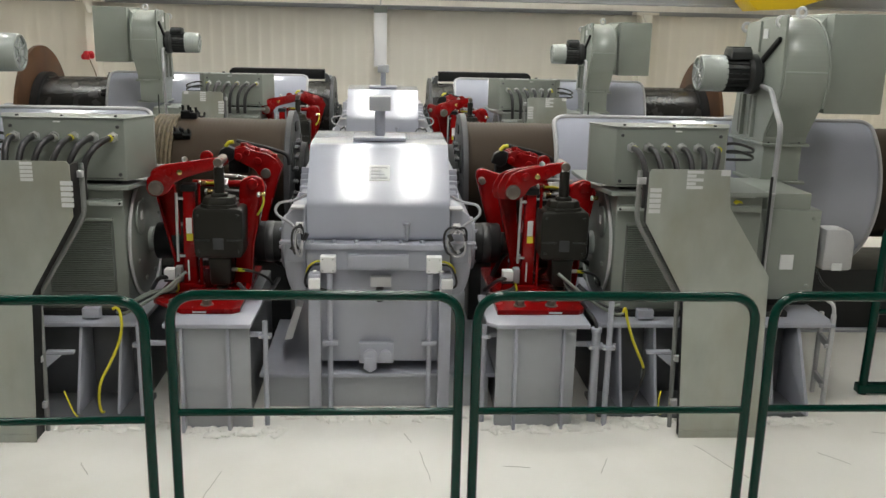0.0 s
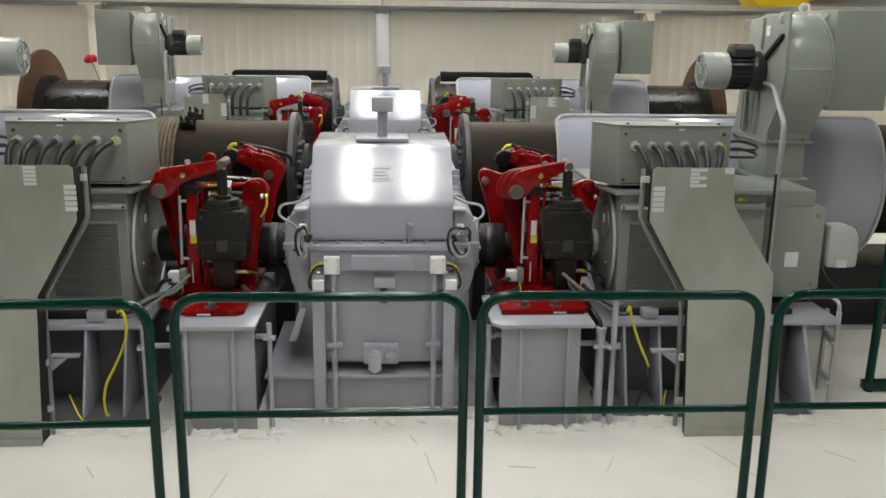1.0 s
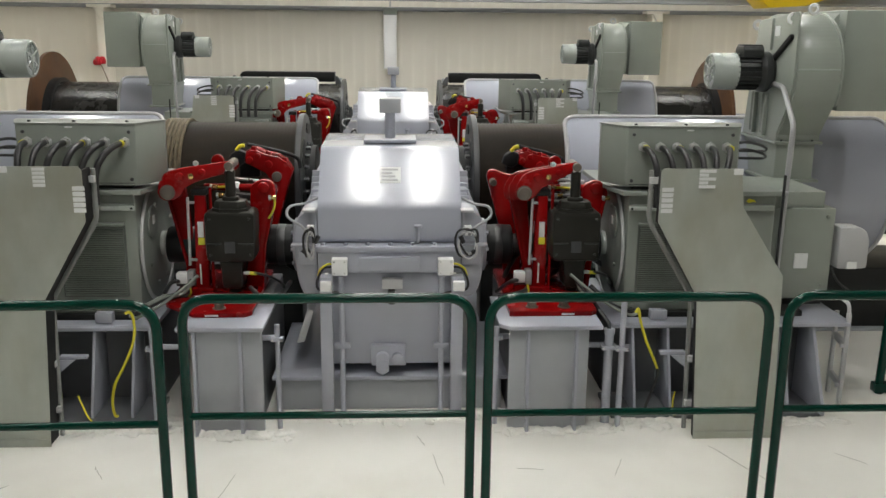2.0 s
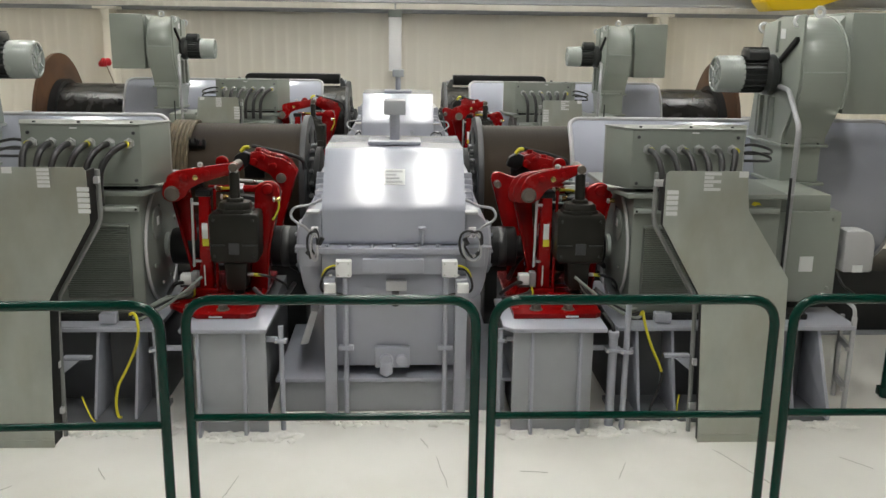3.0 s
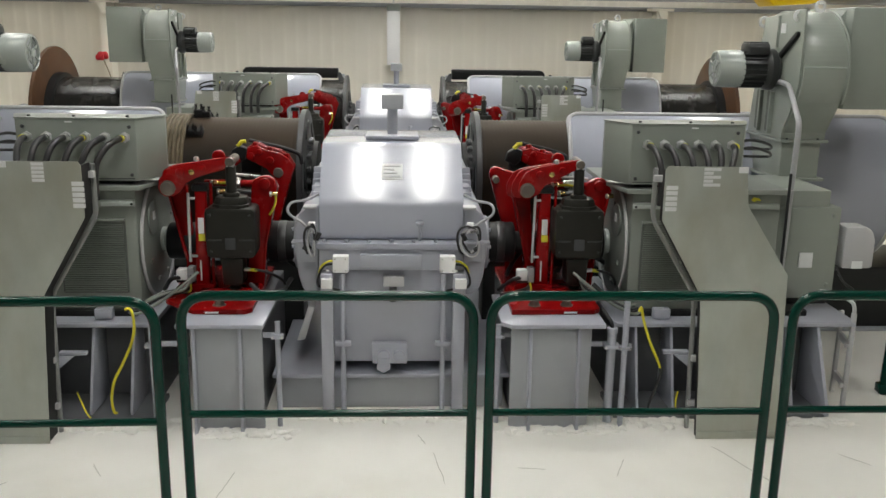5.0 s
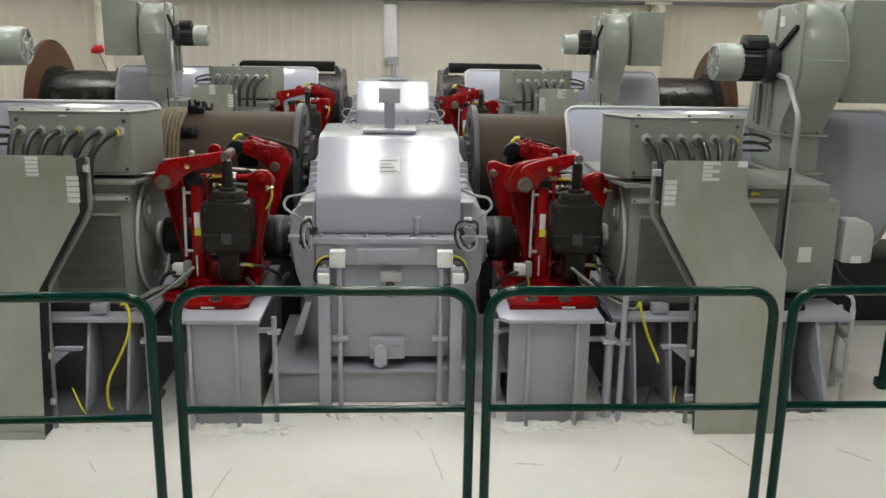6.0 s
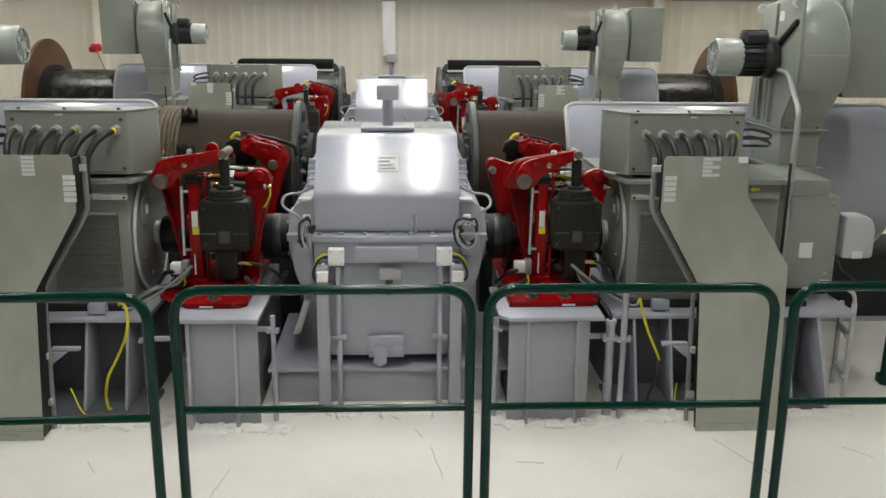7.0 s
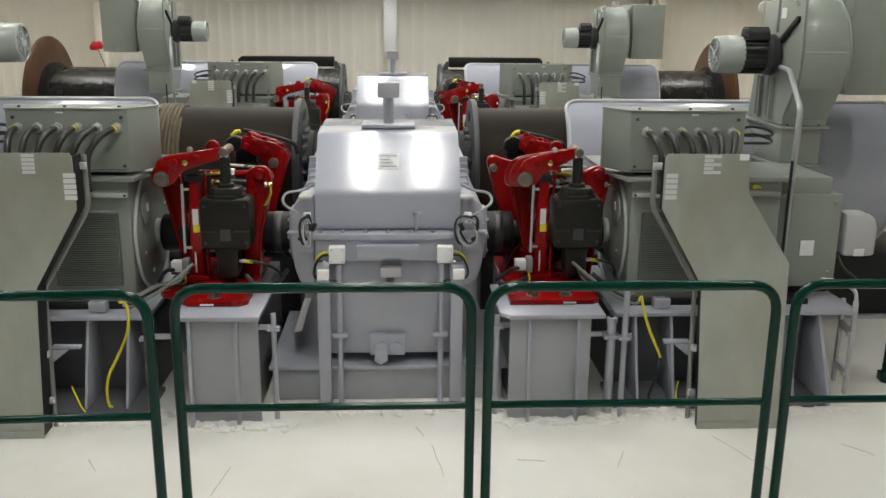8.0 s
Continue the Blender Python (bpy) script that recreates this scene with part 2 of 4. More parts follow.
def hall():
    structure("floor", box(-HALL_X - .2, HALL_X + .2, HALL_Y0 - .2, HALL_Y1 + .2, -.2, 0, 0), FLOOR, "off-white painted floor with scuffs and fine cracks")
    structure("ceiling", box(-HALL_X - .2, HALL_X + .2, HALL_Y0 - .2, HALL_Y1 + .2, HALL_Z, HALL_Z + .15, 0), CEIL, "grey sheet ceiling, unseen, kept dark to cut bounced light")
    # ribbed back wall: shallow trapezoid ribs
    pts, x, i = [], -HALL_X, 0
    while x < HALL_X:
        pts += [(x, HALL_Y1), (x + .10, HALL_Y1), (x + .115, HALL_Y1 - .0035), (x + .155, HALL_Y1 - .0035), (x + .17, HALL_Y1)]
        x += .18
    pts += [(HALL_X, HALL_Y1), (HALL_X, HALL_Y1 + .12), (-HALL_X, HALL_Y1 + .12)]
    structure("wall_north", prism(pts, "z", 0, HALL_Z, 0), WALL, "cream ribbed sheet metal wall", 15)
    structure("wall_south", box(-HALL_X, HALL_X, HALL_Y0 - .12, HALL_Y0, 0, HALL_Z, 0), CEIL, "grey sheet metal wall, unseen, kept dark to cut bounced light")
    structure("wall_west", box(-HALL_X - .12, -HALL_X, HALL_Y0, HALL_Y1, 0, HALL_Z, 0), WALL, "cream sheet metal wall")
    structure("wall_east", box(HALL_X, HALL_X + .12, HALL_Y0, HALL_Y1, 0, HALL_Z, 0), WALL, "cream sheet metal wall")
    # crane runway beam along the back wall
    bm = box(-HALL_X, HALL_X, 13.3, 13.56, 2.70, 2.73, .004)
    box(-HALL_X, HALL_X, 13.41, 13.45, 2.73, 3.05, .002, bm)
    box(-HALL_X, HALL_X, 13.3, 13.56, 3.05, 3.08, .004, bm)
    structure("trim_runway_beam", bm, STEEL_BEAM, "grey steel crane runway beam along the back wall")
    bm = box(-HALL_X, HALL_X, 13.70, 13.79, 2.56, 2.62, .004)
    structure("trim_cable_tray", bm, STEEL_BEAM, "grey cable tray on the back wall")
    for i, x in enumerate((-4.22, 3.99)):
        bm = box(x - .07, x + .07, 13.5, 13.78, 0, 2.56, .004)
        box(x - .17, x + .17, 13.42, 13.78, 2.56, 2.6, .004, bm)
        prism([(x - .07, 2.56), (x + .07, 2.56), (x + .07, 2.4), (x - .0, 2.4)], "y", 13.42, 13.5, .002, bm)
        structure("trim_column_%d" % (i + 1), bm, WALL, "cream steel wall column with a head plate")


def lamps():
    """Two rows of tube lights over the machines and one on either side. Four unseen ones by the back wall are added to
    brighten it.
    """
    first = None
    for x, ys in ((-.27, (2.2, 4.42, 6.9, 10.2, 12.4)), (.42, (2.2, 4.42, 6.9, 10.2, 12.4)), (-3.7, (3.4, 7.6, 12.0)), (3.9, (3.4, 7.6, 12.0)), (-.27, (-1.2,)), (.42, (-1.2,)), (-2.0, (12.6,)), (2.2, (12.6,)), (-5.8, (12.2,)), (5.8, (12.2,))):
        for y in ys:
            if first is None:
                first = thing("ceiling_light", x, y, HALL_Z - .12, "long white tube light fitting under the ceiling, out of view", "ceiling light", "hall lights")
                part("housing", prism([(x - .16, HALL_Z), (x + .16, HALL_Z), (x + .13, HALL_Z - .09), (x - .13, HALL_Z - .09)], "y", y - .78, y + .78, .004), WHITE, first)
                part("diffuser", box(x - .12, x + .12, y - .75, y + .75, HALL_Z - .12, HALL_Z - .092, .006), LAMP_GLOW, first, "glowing diffuser")
            else:
                copy_thing(first, pose(x, y, HALL_Z - .12))
# ---- guard rails ----
def rail_panel(name, x0, x1, y, label):
    t = thing(name, (x0 + x1) / 2, y, 0, label, "guard rail", "green guard rails")
    part("hoop", tube(rounded([(x0, y, .012), (x0, y, 1.1), (x1, y, 1.1), (x1, y, .012)], .13, 8), .0225, 14), RAIL, t)
    part("mid_rail", tube([(x0 + .012, y, .55), (x1 - .012, y, .55)], .0175, 12), RAIL, t)
    for x in (x0, x1):
        bm = box(x - .05, x + .05, y - .05, y + .05, 0, .012, .003)
        for dx, dy in ((-.033, -.033), (.033, .033)):
            cyl("z", (x + dx, y + dy, .016), .009, .012, .002, 8, bm)
        part("foot_plate", bm, RAIL, t)
    return t


def rails():
    text = "dark green tubular steel guard rail panel on the floor"
    first = rail_panel("guard_rail", -.85, .42, 3.7, text)
    copy_thing(first, pose(1.132, 3.7, 0))
    copy_thing(first, pose(-1.575, 3.61, 0, 0, 0, 1.2))
    copy_thing(first, pose(2.495, 3.71, 0, 0, 0, -.5))
    copy_thing(first, pose(-2.93, 3.69, 0))
    # low-footed panel beyond, at the end of the machine
    x0, x1, y = 3.2, 4.66, 5.17
    t = thing("guard_rail", (x0 + x1) / 2, y, 0, "dark green square-tube guard rail with a foot bar", "guard rail", "green guard rails")
    part("hoop", tube(rounded([(x0, y, .04), (x0 + .02, y, 1.1), (x1, y, 1.1), (x1, y, .04)], .05, 4), .028, 10), RAIL, t)
    part("foot_bar", box(x0 - .04, x1 + .04, y - .035, y + .035, .012, .07, .004), RAIL, t)
    part("mid_rail", tube([(x0 + .01, y, .56), (x1 - .01, y, .56)], .018, 10), RAIL, t)
    for x in (x0, x1):
        part("foot", cyl("z", (x, y, .006), .03, .012, .003, 12), BLACK, t)


# ---- gearbox ----
def gearbox():
    c, w = .045, .42
    t = thing("gearbox", c, 5.8, 0, "glossy pale grey hoist gearbox on a welded steel frame", "gearbox", "hoist gearboxes")
    # upper case: straight apron, glossy slope, top, back slope
    side = [(5.08, 1.02), (5.08, 1.25), (5.38, 1.555), (6.05, 1.565), (6.95, 1.25), (6.95, 1.02)]
    bm = prism(side, "x", c - w, c + w, 0)
    lid = [e for e in bm.edges if abs(e.verts[0].co.x - e.verts[1].co.x) > .3]
    bmesh.ops.bevel(bm, geom=lid, offset=.03, segments=5, affect="EDGES", profile=.5)
    part("hood", bm, HOOD, t, "glossy sloped hood", angle=50)
    # shoulders: bearing blocks at both ends
    for s in (-1, 1):
        shape = [(.425, 1.225), (.49, 1.22), (.535, 1.185), (.562, 1.12), (.568, 1.06), (.562, .93), (.545, .8), (.52, .72), (.48, .69), (.425, .69)]
        bb = part("bearing_block", prism([(c + s * a, z) for a, z in shape], "y", 5.06, 6.6, .02), PALE, t)
        part("joint_lug", box(c + s * .48 - .055, c + s * .48 + .055, 5.02, 5.06, .905, 1.015, .006), PALE, bb)
        part("joint_flange", box(c + s * .5 - .075, c + s * .5 + .075, 5.0, 5.062, 1.016, 1.03, .003), PALE, bb)
        part("cable_shelf", box(c + s * .46 - .045, c + s * .46 + .03, 5.0, 5.08, 1.222, 1.236, .003), ENCODER, bb)
        bm = cyl("x", (c + s * (w + .165), 5.5, .915), .17, .04, .01, 32)
        for i in range(8):
            a = i * math.pi / 4
            cyl("x", (c + s * (w + .19), 5.5 + .14 * math.cos(a), .915 + .14 * math.sin(a)), .012, .016, .003, 6, bm)
        part("bearing_cap", bm, PALE, t)
        # ribbed gear case beside the hood, up to the drum coupling
        bm = prism([(5.3, 1.18), (5.42, 1.29), (5.6, 1.37), (6.3, 1.37), (6.6, 1.2)], "x", c + s * (w + .005), c + s * (w + .06), .012)
        for i in range(6):
            y = 5.31 + i * .045
            box(c + s * (w + .03) - .04, c + s * (w + .03) + .04, y, y + .02, 1.17 + i * .03, 1.225 + i * .032, .004, bm)
        part("gear_case", bm, PALE, t)
    # split flange with bolts
    bm = box(c - w - .02, c + w + .02, 4.99, 5.12, .985, 1.02, .004)
    for i in range(7):
        x = c - w + .03 + i * (2 * w - .06) / 6
        cyl("z", (x, 5.035, 1.028), .014, .018, .003, 6, bm)
    part("flange", bm, PALE, t)
    part("lower_case", box(c - w, c + w, 5.0, 6.9, .86, .985, .008), PALE, t)
    part("front_plate", box(c - .35, c + .36, 5.02, 5.08, .29, .86, .006), PALE, t)
    part("sump", box(c - .37, c + .38, 5.085, 6.8, .26, .858, .01), PALE, t)
    part("ledge_bar", box(c - .18, c + .175, 4.95, 4.99, .885, .965, .005), PALE, t)
    for x in (c - .369, c + .393):
        part("leg", box(x - .035, x + .035, 4.9, 4.98, 0, .86, .005), PALE, t)
    part("base_beam", box(-.62, .72, 5.0, 5.1, .0, .2, .005), PEDESTAL, t)
    part("base_plate", box(-.66, .76, 4.97, 6.9, .2, .225, .005), PALE, t)
    # oil gauge box
    g = part("gauge_box", box(-.068, .14, 4.97, 5.018, .29, .42, .008), PALE, t, "grey gauge box with two round caps")
    for x, r in ((0.0, .04), (.09, .036)):
        part("cap", cyl("y", (x, 4.955, .345), r, .04, .008, 20), PALE, g)
    part("spout", prism([(-.035, .34), (.035, .34), (.04, .27), (.0, .245), (-.04, .27)], "y", 4.93, 4.968, .005), PALE, g)
    part("drip_chute", prism([(-.45, .61), (-.415, .6), (-.475, .4), (-.525, .39)], "y", 5.1, 5.3, .005), ENCODER, t, "pale slanted drip chute")
    part("filter_block", box(.0, .12, 4.965, 5.018, .77, .83, .004), ENCODER, t)
    bm = cyl("z", (.055, 4.985, .72), .022, .09, .004, 14)
    part("drain_valve", bm, FLANGE, t, "small grey drain valve")
    part("breather", join(cyl("z", (c + .165, 5.055, 1.08), .011, .11, .003, 10), cyl("z", (c + .165, 5.055, 1.13), .024, .016, .003, 12)), PALE, t)
    # pipes at the front
    for x in (-.235, .348):
        pp = part("drain_pipe", tube([(x, 4.93, .0), (x, 4.93, .86)], .016, 10), PALE, t)
        part("pipe_clamp", box(x - .045, x + .045, 4.912, 4.948, .42, .45, .004), PALE, pp)
    # sensor on the lid
    part("inspection_cover", box(c - .165, c + .165, 5.5, 5.78, 1.562, 1.585, .005), PALE, t)
    part("breather_post", cyl("z", (c, 5.62, 1.67), .032, .18, .004, 16), PALE, t, "grey breather post")
    part("breather_head", box(c - .068, c + .068, 5.55, 5.69, 1.745, 1.835, .008), PEDESTAL, t, "square breather head")
    # rating plate: rows of unreadable print
    plate = prism([(5.19, 1.363), (5.27, 1.445), (5.268, 1.447), (5.188, 1.365)], "x", c - .06, c + .065, 0)
    pl = part("rating_plate", plate, PAPER, t, "small white rating plate")
    for i in range(4):
        s = .008 + i * .018
        part("print_bar", prism([(5.19 + s, 1.369 + s), (5.197 + s, 1.376 + s), (5.1945 + s, 1.3785 + s), (5.1875 + s, 1.3715 + s)], "x", c - .05, c + .05 - .018 * (i % 3), 0), INK, pl)
    # white junction boxes with cable loops
    for s, x in ((-1, -.245), (1, .37)):
        j = part("junction_box", box(x - .045, x + .045, 4.92, 4.985, .865, .962, .006), WHITE, t, "white junction box")
        for dx in (-.03, .03):
            for dz in (.88, .947):
                part("screw", cyl("y", (x + dx, 4.918, dz), .005, .004, .001, 8), STEEL, j)
        u = x + s * .045
        part("black_cable", tube(curve([(u, 4.955, .91), (u + s * .05, 4.94, .9), (u + s * .085, 4.93, .83), (u + s * .075, 4.93, .78), (u + s * .0, 4.92, .77), (u - s * .06, 4.93, .755)]), .007, 8), RUBBER, t)
        part("yellow_cable", tube(curve([(u, 4.965, .925), (u + s * .03, 4.945, .925), (u + s * .065, 4.94, .9), (u + s * .08, 4.95, .86)]), .006, 8), YELLOW, t)
        part("clip_box", box(u + s * .03 - .033, u + s * .03 + .033, 4.865, 4.899, .785, .842, .004), WHITE, t)
    for s in (-1, 1):
        x = c + s * .455
        pts = []
        for i in range(46):
            a = i * .42
            pts.append((x + (.062 + .014 * math.sin(i * .37)) * math.cos(a) * (.9 if s > 0 else .38) + .01 * math.sin(i * .21), 4.95 - .0008 * i + .01 * math.sin(3 * a), 1.055 + (.078 + .014 * math.cos(i * .31)) * math.sin(a)))
        part("cable_coil", tube(curve(pts, 2), .006, 6), ENCODER, t, "coiled light grey cable")
        part("black_coil", tube(curve([(a + .012 * math.sin(7 * b), b - .012, c + .01 * math.cos(9 * a + k)) for k, (a, b, c) in enumerate(pts[:26])], 2), .007, 6), RUBBER, t, "coiled black cable")
        part("cable_tie", tube([(x - s * .05, 4.925, 1.1), (x - s * .03, 4.925, 1.06)], .014, 8), RUBBER, t)
        part("cable_tie", tube([(x + s * .02, 4.92, 1.0), (x + s * .045, 4.92, 1.02)], .013, 8), RUBBER, t)
        part("cable_lead", tube(curve([(x, 4.95, 1.1), (x + s * .05, 4.96, 1.15), (x + s * .13, 4.99, 1.2), (x + s * .12, 5.03, 1.25), (x + s * .04, 5.08, 1.26), (x - s * .02, 5.2, 1.27)]), .008, 8), COIL, t)
        part("coil_hook", box(x - .02, x + .02, 4.965, 4.999, 1.09, 1.15, .003), WHITE, t)
    copy_thing(t, pose(c, 5.8 + 5.35, 0))


# ---- brake ----
def arm_shape(points, r0, r1, n=8):
    """Outline of a tapered bar between two round ends, in x and z."""
    (x0, z0), (x1, z1) = points
    a = math.atan2(z1 - z0, x1 - x0)
    out = []
    for i in range(n + 1):
        b = a + math.pi / 2 + math.pi * i / n
        out.append((x0 + r0 * math.cos(b), z0 + r0 * math.sin(b)))
    for i in range(n + 1):
        b = a - math.pi / 2 + math.pi * i / n
        out.append((x1 + r1 * math.cos(b), z1 + r1 * math.sin(b)))
    return out


def brake(x, y, lv, xr, b0, b1, notch):
    """Thruster brake round the coupling; x: the thruster's axis, lv: the lever's pivot from it, xr: the rear lever's place."""
    t = thing("thruster_brake", x, y + .25, .55, "bright red thruster brake with a dark olive thruster on its table", "brake", "red thruster brakes")
    part("base_plate", prism([(x + b0, y - .36 + notch), (x + b0 + notch, y - .36), (x + b1 - .04, y - .36), (x + b1, y - .32), (x + b1, y + .6), (x + b0, y + .6)], "z", .64, .672, .006), RED, t)
    part("foot_block", box(x - .2, x + .12, y - .2, y + .1, .67, .7, .006), RED, t)
    part("base_mark", box(x - .075 + b0 * .1, x + .0 + b0 * .1, y - .364, y - .3605, .648, .658, 0), PAPER, t)
    for dy in (.2, .46):
        part("brake_shoe", prism([(x - .12, .78), (x + .08, .76), (x + .1, 1.0), (x + .09, 1.2), (x - .13, 1.22), (x - .15, 1.0)], "y", y + dy, y + dy + .08, .012), BLACK, t, "black brake shoe")
    for dx in (-.12, .07):
        bolt = part("bolt", cyl("z", (x + dx + (b0 + b1) / 2, y - .28, .688), .027, .034, .005, 6), PIN, t)
        part("washer", cyl("z", (x + dx + (b0 + b1) / 2, y - .28, .6745), .038, .005, .001, 20), PIN, bolt)
    # shoe arm behind the lever: a web with two flanges
    arm = [(x + lv - .055, 1.25), (x + lv - .02, 1.3), (x + lv + .05, 1.29), (x + lv + .075, 1.0), (x + lv + .1, .8), (x + lv + .11, .665), (x + lv + .0, .665), (x + lv + .045, .8), (x + lv - .005, 1.0)]
    part("shoe_arm", prism(arm, "y", y + .2, y + .25, .01), RED, t)
    part("arm_flange", prism([(x + lv - .062, 1.25), (x + lv - .045, 1.25), (x + lv + .055, .8), (x + lv + .012, .665), (x + lv - .004, .665), (x + lv + .036, .8)], "y", y + .17, y + .28, .004), RED, t)
    # spring column with its labels, and the slim rods beside it
    part("spring_column", prism([(x - .222, 1.3), (x - .158, 1.3), (x - .155, .69), (x - .24, .69)], "y", y + .0, y + .075, .012), RED, t)
    part("column_foot", box(x - .27, x - .13, y - .02, y + .11, .672, .72, .008), RED, t)
    part("column_head", box(x - .235, x - .145, y - .012, y + .09, 1.285, 1.325, .008), BLACK, t)
    part("guide_rod", tube([(x - .262, y - .01, .86), (x - .256, y - .01, 1.275)], .008, 10), ENCODER, t, "pale grey guide rod")
    for z in (.885, 1.235):
        part("rod_clip", box(x - .262, x - .22, y - .008, y + .008, z, z + .014, .002), ENCODER, t)
    part("release_rod", tube([(x - .135, y + .02, .7), (x - .128, y + .02, 1.33)], .009, 10), RED, t)
    for z0, z1, m, w in ((1.03, 1.125, PAPER, .034), (.985, 1.028, YELLOW, .038), (.74, .865, PAPER, .008)):
        part("label_strip", box(x - .208, x - .208 + w, y - .0035, y - .0005, z0, z1, 0), m, t)
    part("rod_label", box(x - .137, x - .13, y + .008, y + .0105, .95, 1.12, 0), YELLOW, t)
    # bell-crank lever: three plates on pins
    for dy, dx, dz in ((-.03, 0, 0), (.06, -.03, -.012), (.15, -.05, -.026)):
        out = [(-.052, 1.3), (-.047, 1.35), (-.012, 1.412), (.02, 1.432), (.07, 1.448)]
        out = [(x + lv + a + dx, z + dz) for a, z in out]
        out += [(x - .002, 1.494 + dz), (x + .022, 1.485 + dz), (x + .026, 1.462 + dz), (x + .01, 1.445 + dz), (x - .045, 1.418 + dz)]
        out += [(x + lv + a + dx, z + dz) for a, z in ((.16, 1.365), (.105, 1.335), (.07, 1.285), (.03, 1.258), (-.015, 1.255), (-.042, 1.27))]
        part("lever_plate", prism(out, "y", y + dy, y + dy + .022, .006), RED, t)
    part("pivot_boss", cyl("y", (x + lv, y + .1, 1.308), .038, .32, .008, 28), PIN, t, "bright steel pivot pin")
    part("pivot_washer", cyl("y", (x + lv, y - .035, 1.308), .045, .008, .002, 28), PIN, t)
    for dx, z, r, m in ((.075, 1.402, .024, RED), (.142, 1.404, .017, BRASS), (.205, 1.428, .021, RED)):
        part("pin", cyl("y", (x + lv + dx, y + .06, z), r, .21, .005, 18), m, t)
    part("clevis_pin", cyl("y", (x, y + .04, 1.466), .026, .2, .005, 20), PIN, t)
    part("lever_bolt", join(cyl("z", (x + lv + .17, y - .018, 1.478), .017, .02, .003, 6), cyl("z", (x + lv + .17, y - .018, 1.468), .009, .05, .002, 8)), STEEL, t)
    part("lever_stud", cyl("y", (x + lv + .235, y + .3, 1.45), .04, .05, .01, 24), RED, t)
    # thruster
    bm = prism([(x - .132, .905), (x + .128, .905), (x + .142, .935), (x + .147, 1.18), (x + .135, 1.205), (x - .135, 1.205), (x - .147, 1.18), (x - .142, .935)], "y", y - .12, y + .08, .018)
    th = part("thruster", bm, OLIVE, t, "dark olive thruster body")
    bm = bmesh.new()
    for w0, w1, z0, z1 in ((.108, .104, 1.2, 1.222), (.098, .086, 1.222, 1.262), (.05, .044, 1.262, 1.284)):
        ring = []
        for w, z in ((w0, z0), (w1, z1)):
            c = w * .45
            ring.append([bm.verts.new((x + a, y - .02 + b * .85, z)) for a, b in ((-w, -w + c), (-w + c, -w), (w - c, -w), (w, -w + c), (w, w - c), (w - c, w), (-w + c, w), (-w, w - c))])
        for i in range(8):
            bm.faces.new((ring[0][i], ring[0][(i + 1) % 8], ring[1][(i + 1) % 8], ring[1][i]))
        bm.faces.new(ring[1])
        bm.faces.new(ring[0][::-1])
    bmesh.ops.bevel(bm, geom=[e for e in bm.edges if e.calc_length() > .02], offset=.004, segments=2, affect="EDGES", profile=.5)
    part("thruster_cap", bm, OLIVE, th)
    part("push_rod", cyl("z", (x, y - .02, 1.355), .03, .17, .006, 20), OLIVE, th)
    part("rod_head", box(x - .022, x + .022, y - .045, y + .005, 1.43, 1.475, .006), STEEL, th)
    bm = prism([(x - .076, .91), (x + .076, .91), (x + .064, .875), (x + .06, .75), (x + .048, .735), (x - .048, .735), (x - .06, .75), (x - .064, .875)], "y", y - .1, y + .06, .012)
    part("motor_can", bm, OLIVE, th)
    part("can_foot", cyl("z", (x, y - .02, .705), .034, .07, .005, 18), OLIVE, th)
    for s in (-1, 1):
        part("seam_bead", box(x + s * .095 - .045, x + s * .095 + .045, y - .126, y - .118, 1.012, 1.021, .002), MOTORBLACK, th)
        for z in (.95, 1.165):
            part("body_screw", cyl("y", (x + s * .115, y - .122, z), .008, .01, .002, 8), MOTORBLACK, th)
    part("name_plate", box(x - .03, x + .03, y - .128, y - .1205, .962, 1.03, .002), FLANGE, th, "small grey plate")
    part("cable_gland", cyl("x", (x + .075, y - .06, .825), .012, .05, .003, 12), STEEL, th)
    part("motor_cable", tube(curve([(x + .09, y - .06, .825), (x + .16, y - .06, .818), (x + .22, y - .03, .79), (x + .27, y + .05, .73), (x + .29, y + .1, .67)]), .0085, 8), RUBBER, th)
    part("cable_mark", tube([(x + .085, y - .06, .8252), (x + .14, y - .0605, .82)], .0105, 8), YELLOW, th, "yellow cable marker")
    # far shoe arm beside the coupling and the tie rod
    part("far_arm", prism([(x + .082, 1.3), (x + .1, 1.33), (x + .15, 1.352), (x + .2, 1.348), (x + .228, 1.32), (x + .235, 1.27), (x + .165, .93), (x + .14, .66), (x + .03, .66), (x + .06, .93)], "y", y + .17, y + .235, .014), RED, t)
    part("far_flange", prism([(x + .224, 1.31), (x + .24, 1.28), (x + .17, .93), (x + .145, .66), (x + .13, .66), (x + .152, .93)], "y", y + .14, y + .265, .005), RED, t)
    if not notch:
        part("outer_arm", prism([(x - .49, 1.33), (x - .475, 1.365), (x - .44, 1.375), (x - .37, 1.35), (x - .25, 1.32), (x - .25, .67), (x - .36, .67), (x - .40, 1.0)], "y", y + .46, y + .54, .016), RED, t)
        part("arm_pin", cyl("y", (x - .45, y + .45, 1.3), .022, .12, .005, 16), PIN, t)
    part("far_boss", cyl("y", (x + .165, y + .2, 1.305), .034, .12, .008, 20), RED, t)
    part("tie_rod", tube([(x - .2, y + .2, 1.302), (x + .15, y + .2, 1.3)], .022, 12), RED, t)
    part("tie_screw", tube([(x - .06, y + .3, 1.34), (x + .12, y + .3, 1.325)], .009, 10), STEEL, t)
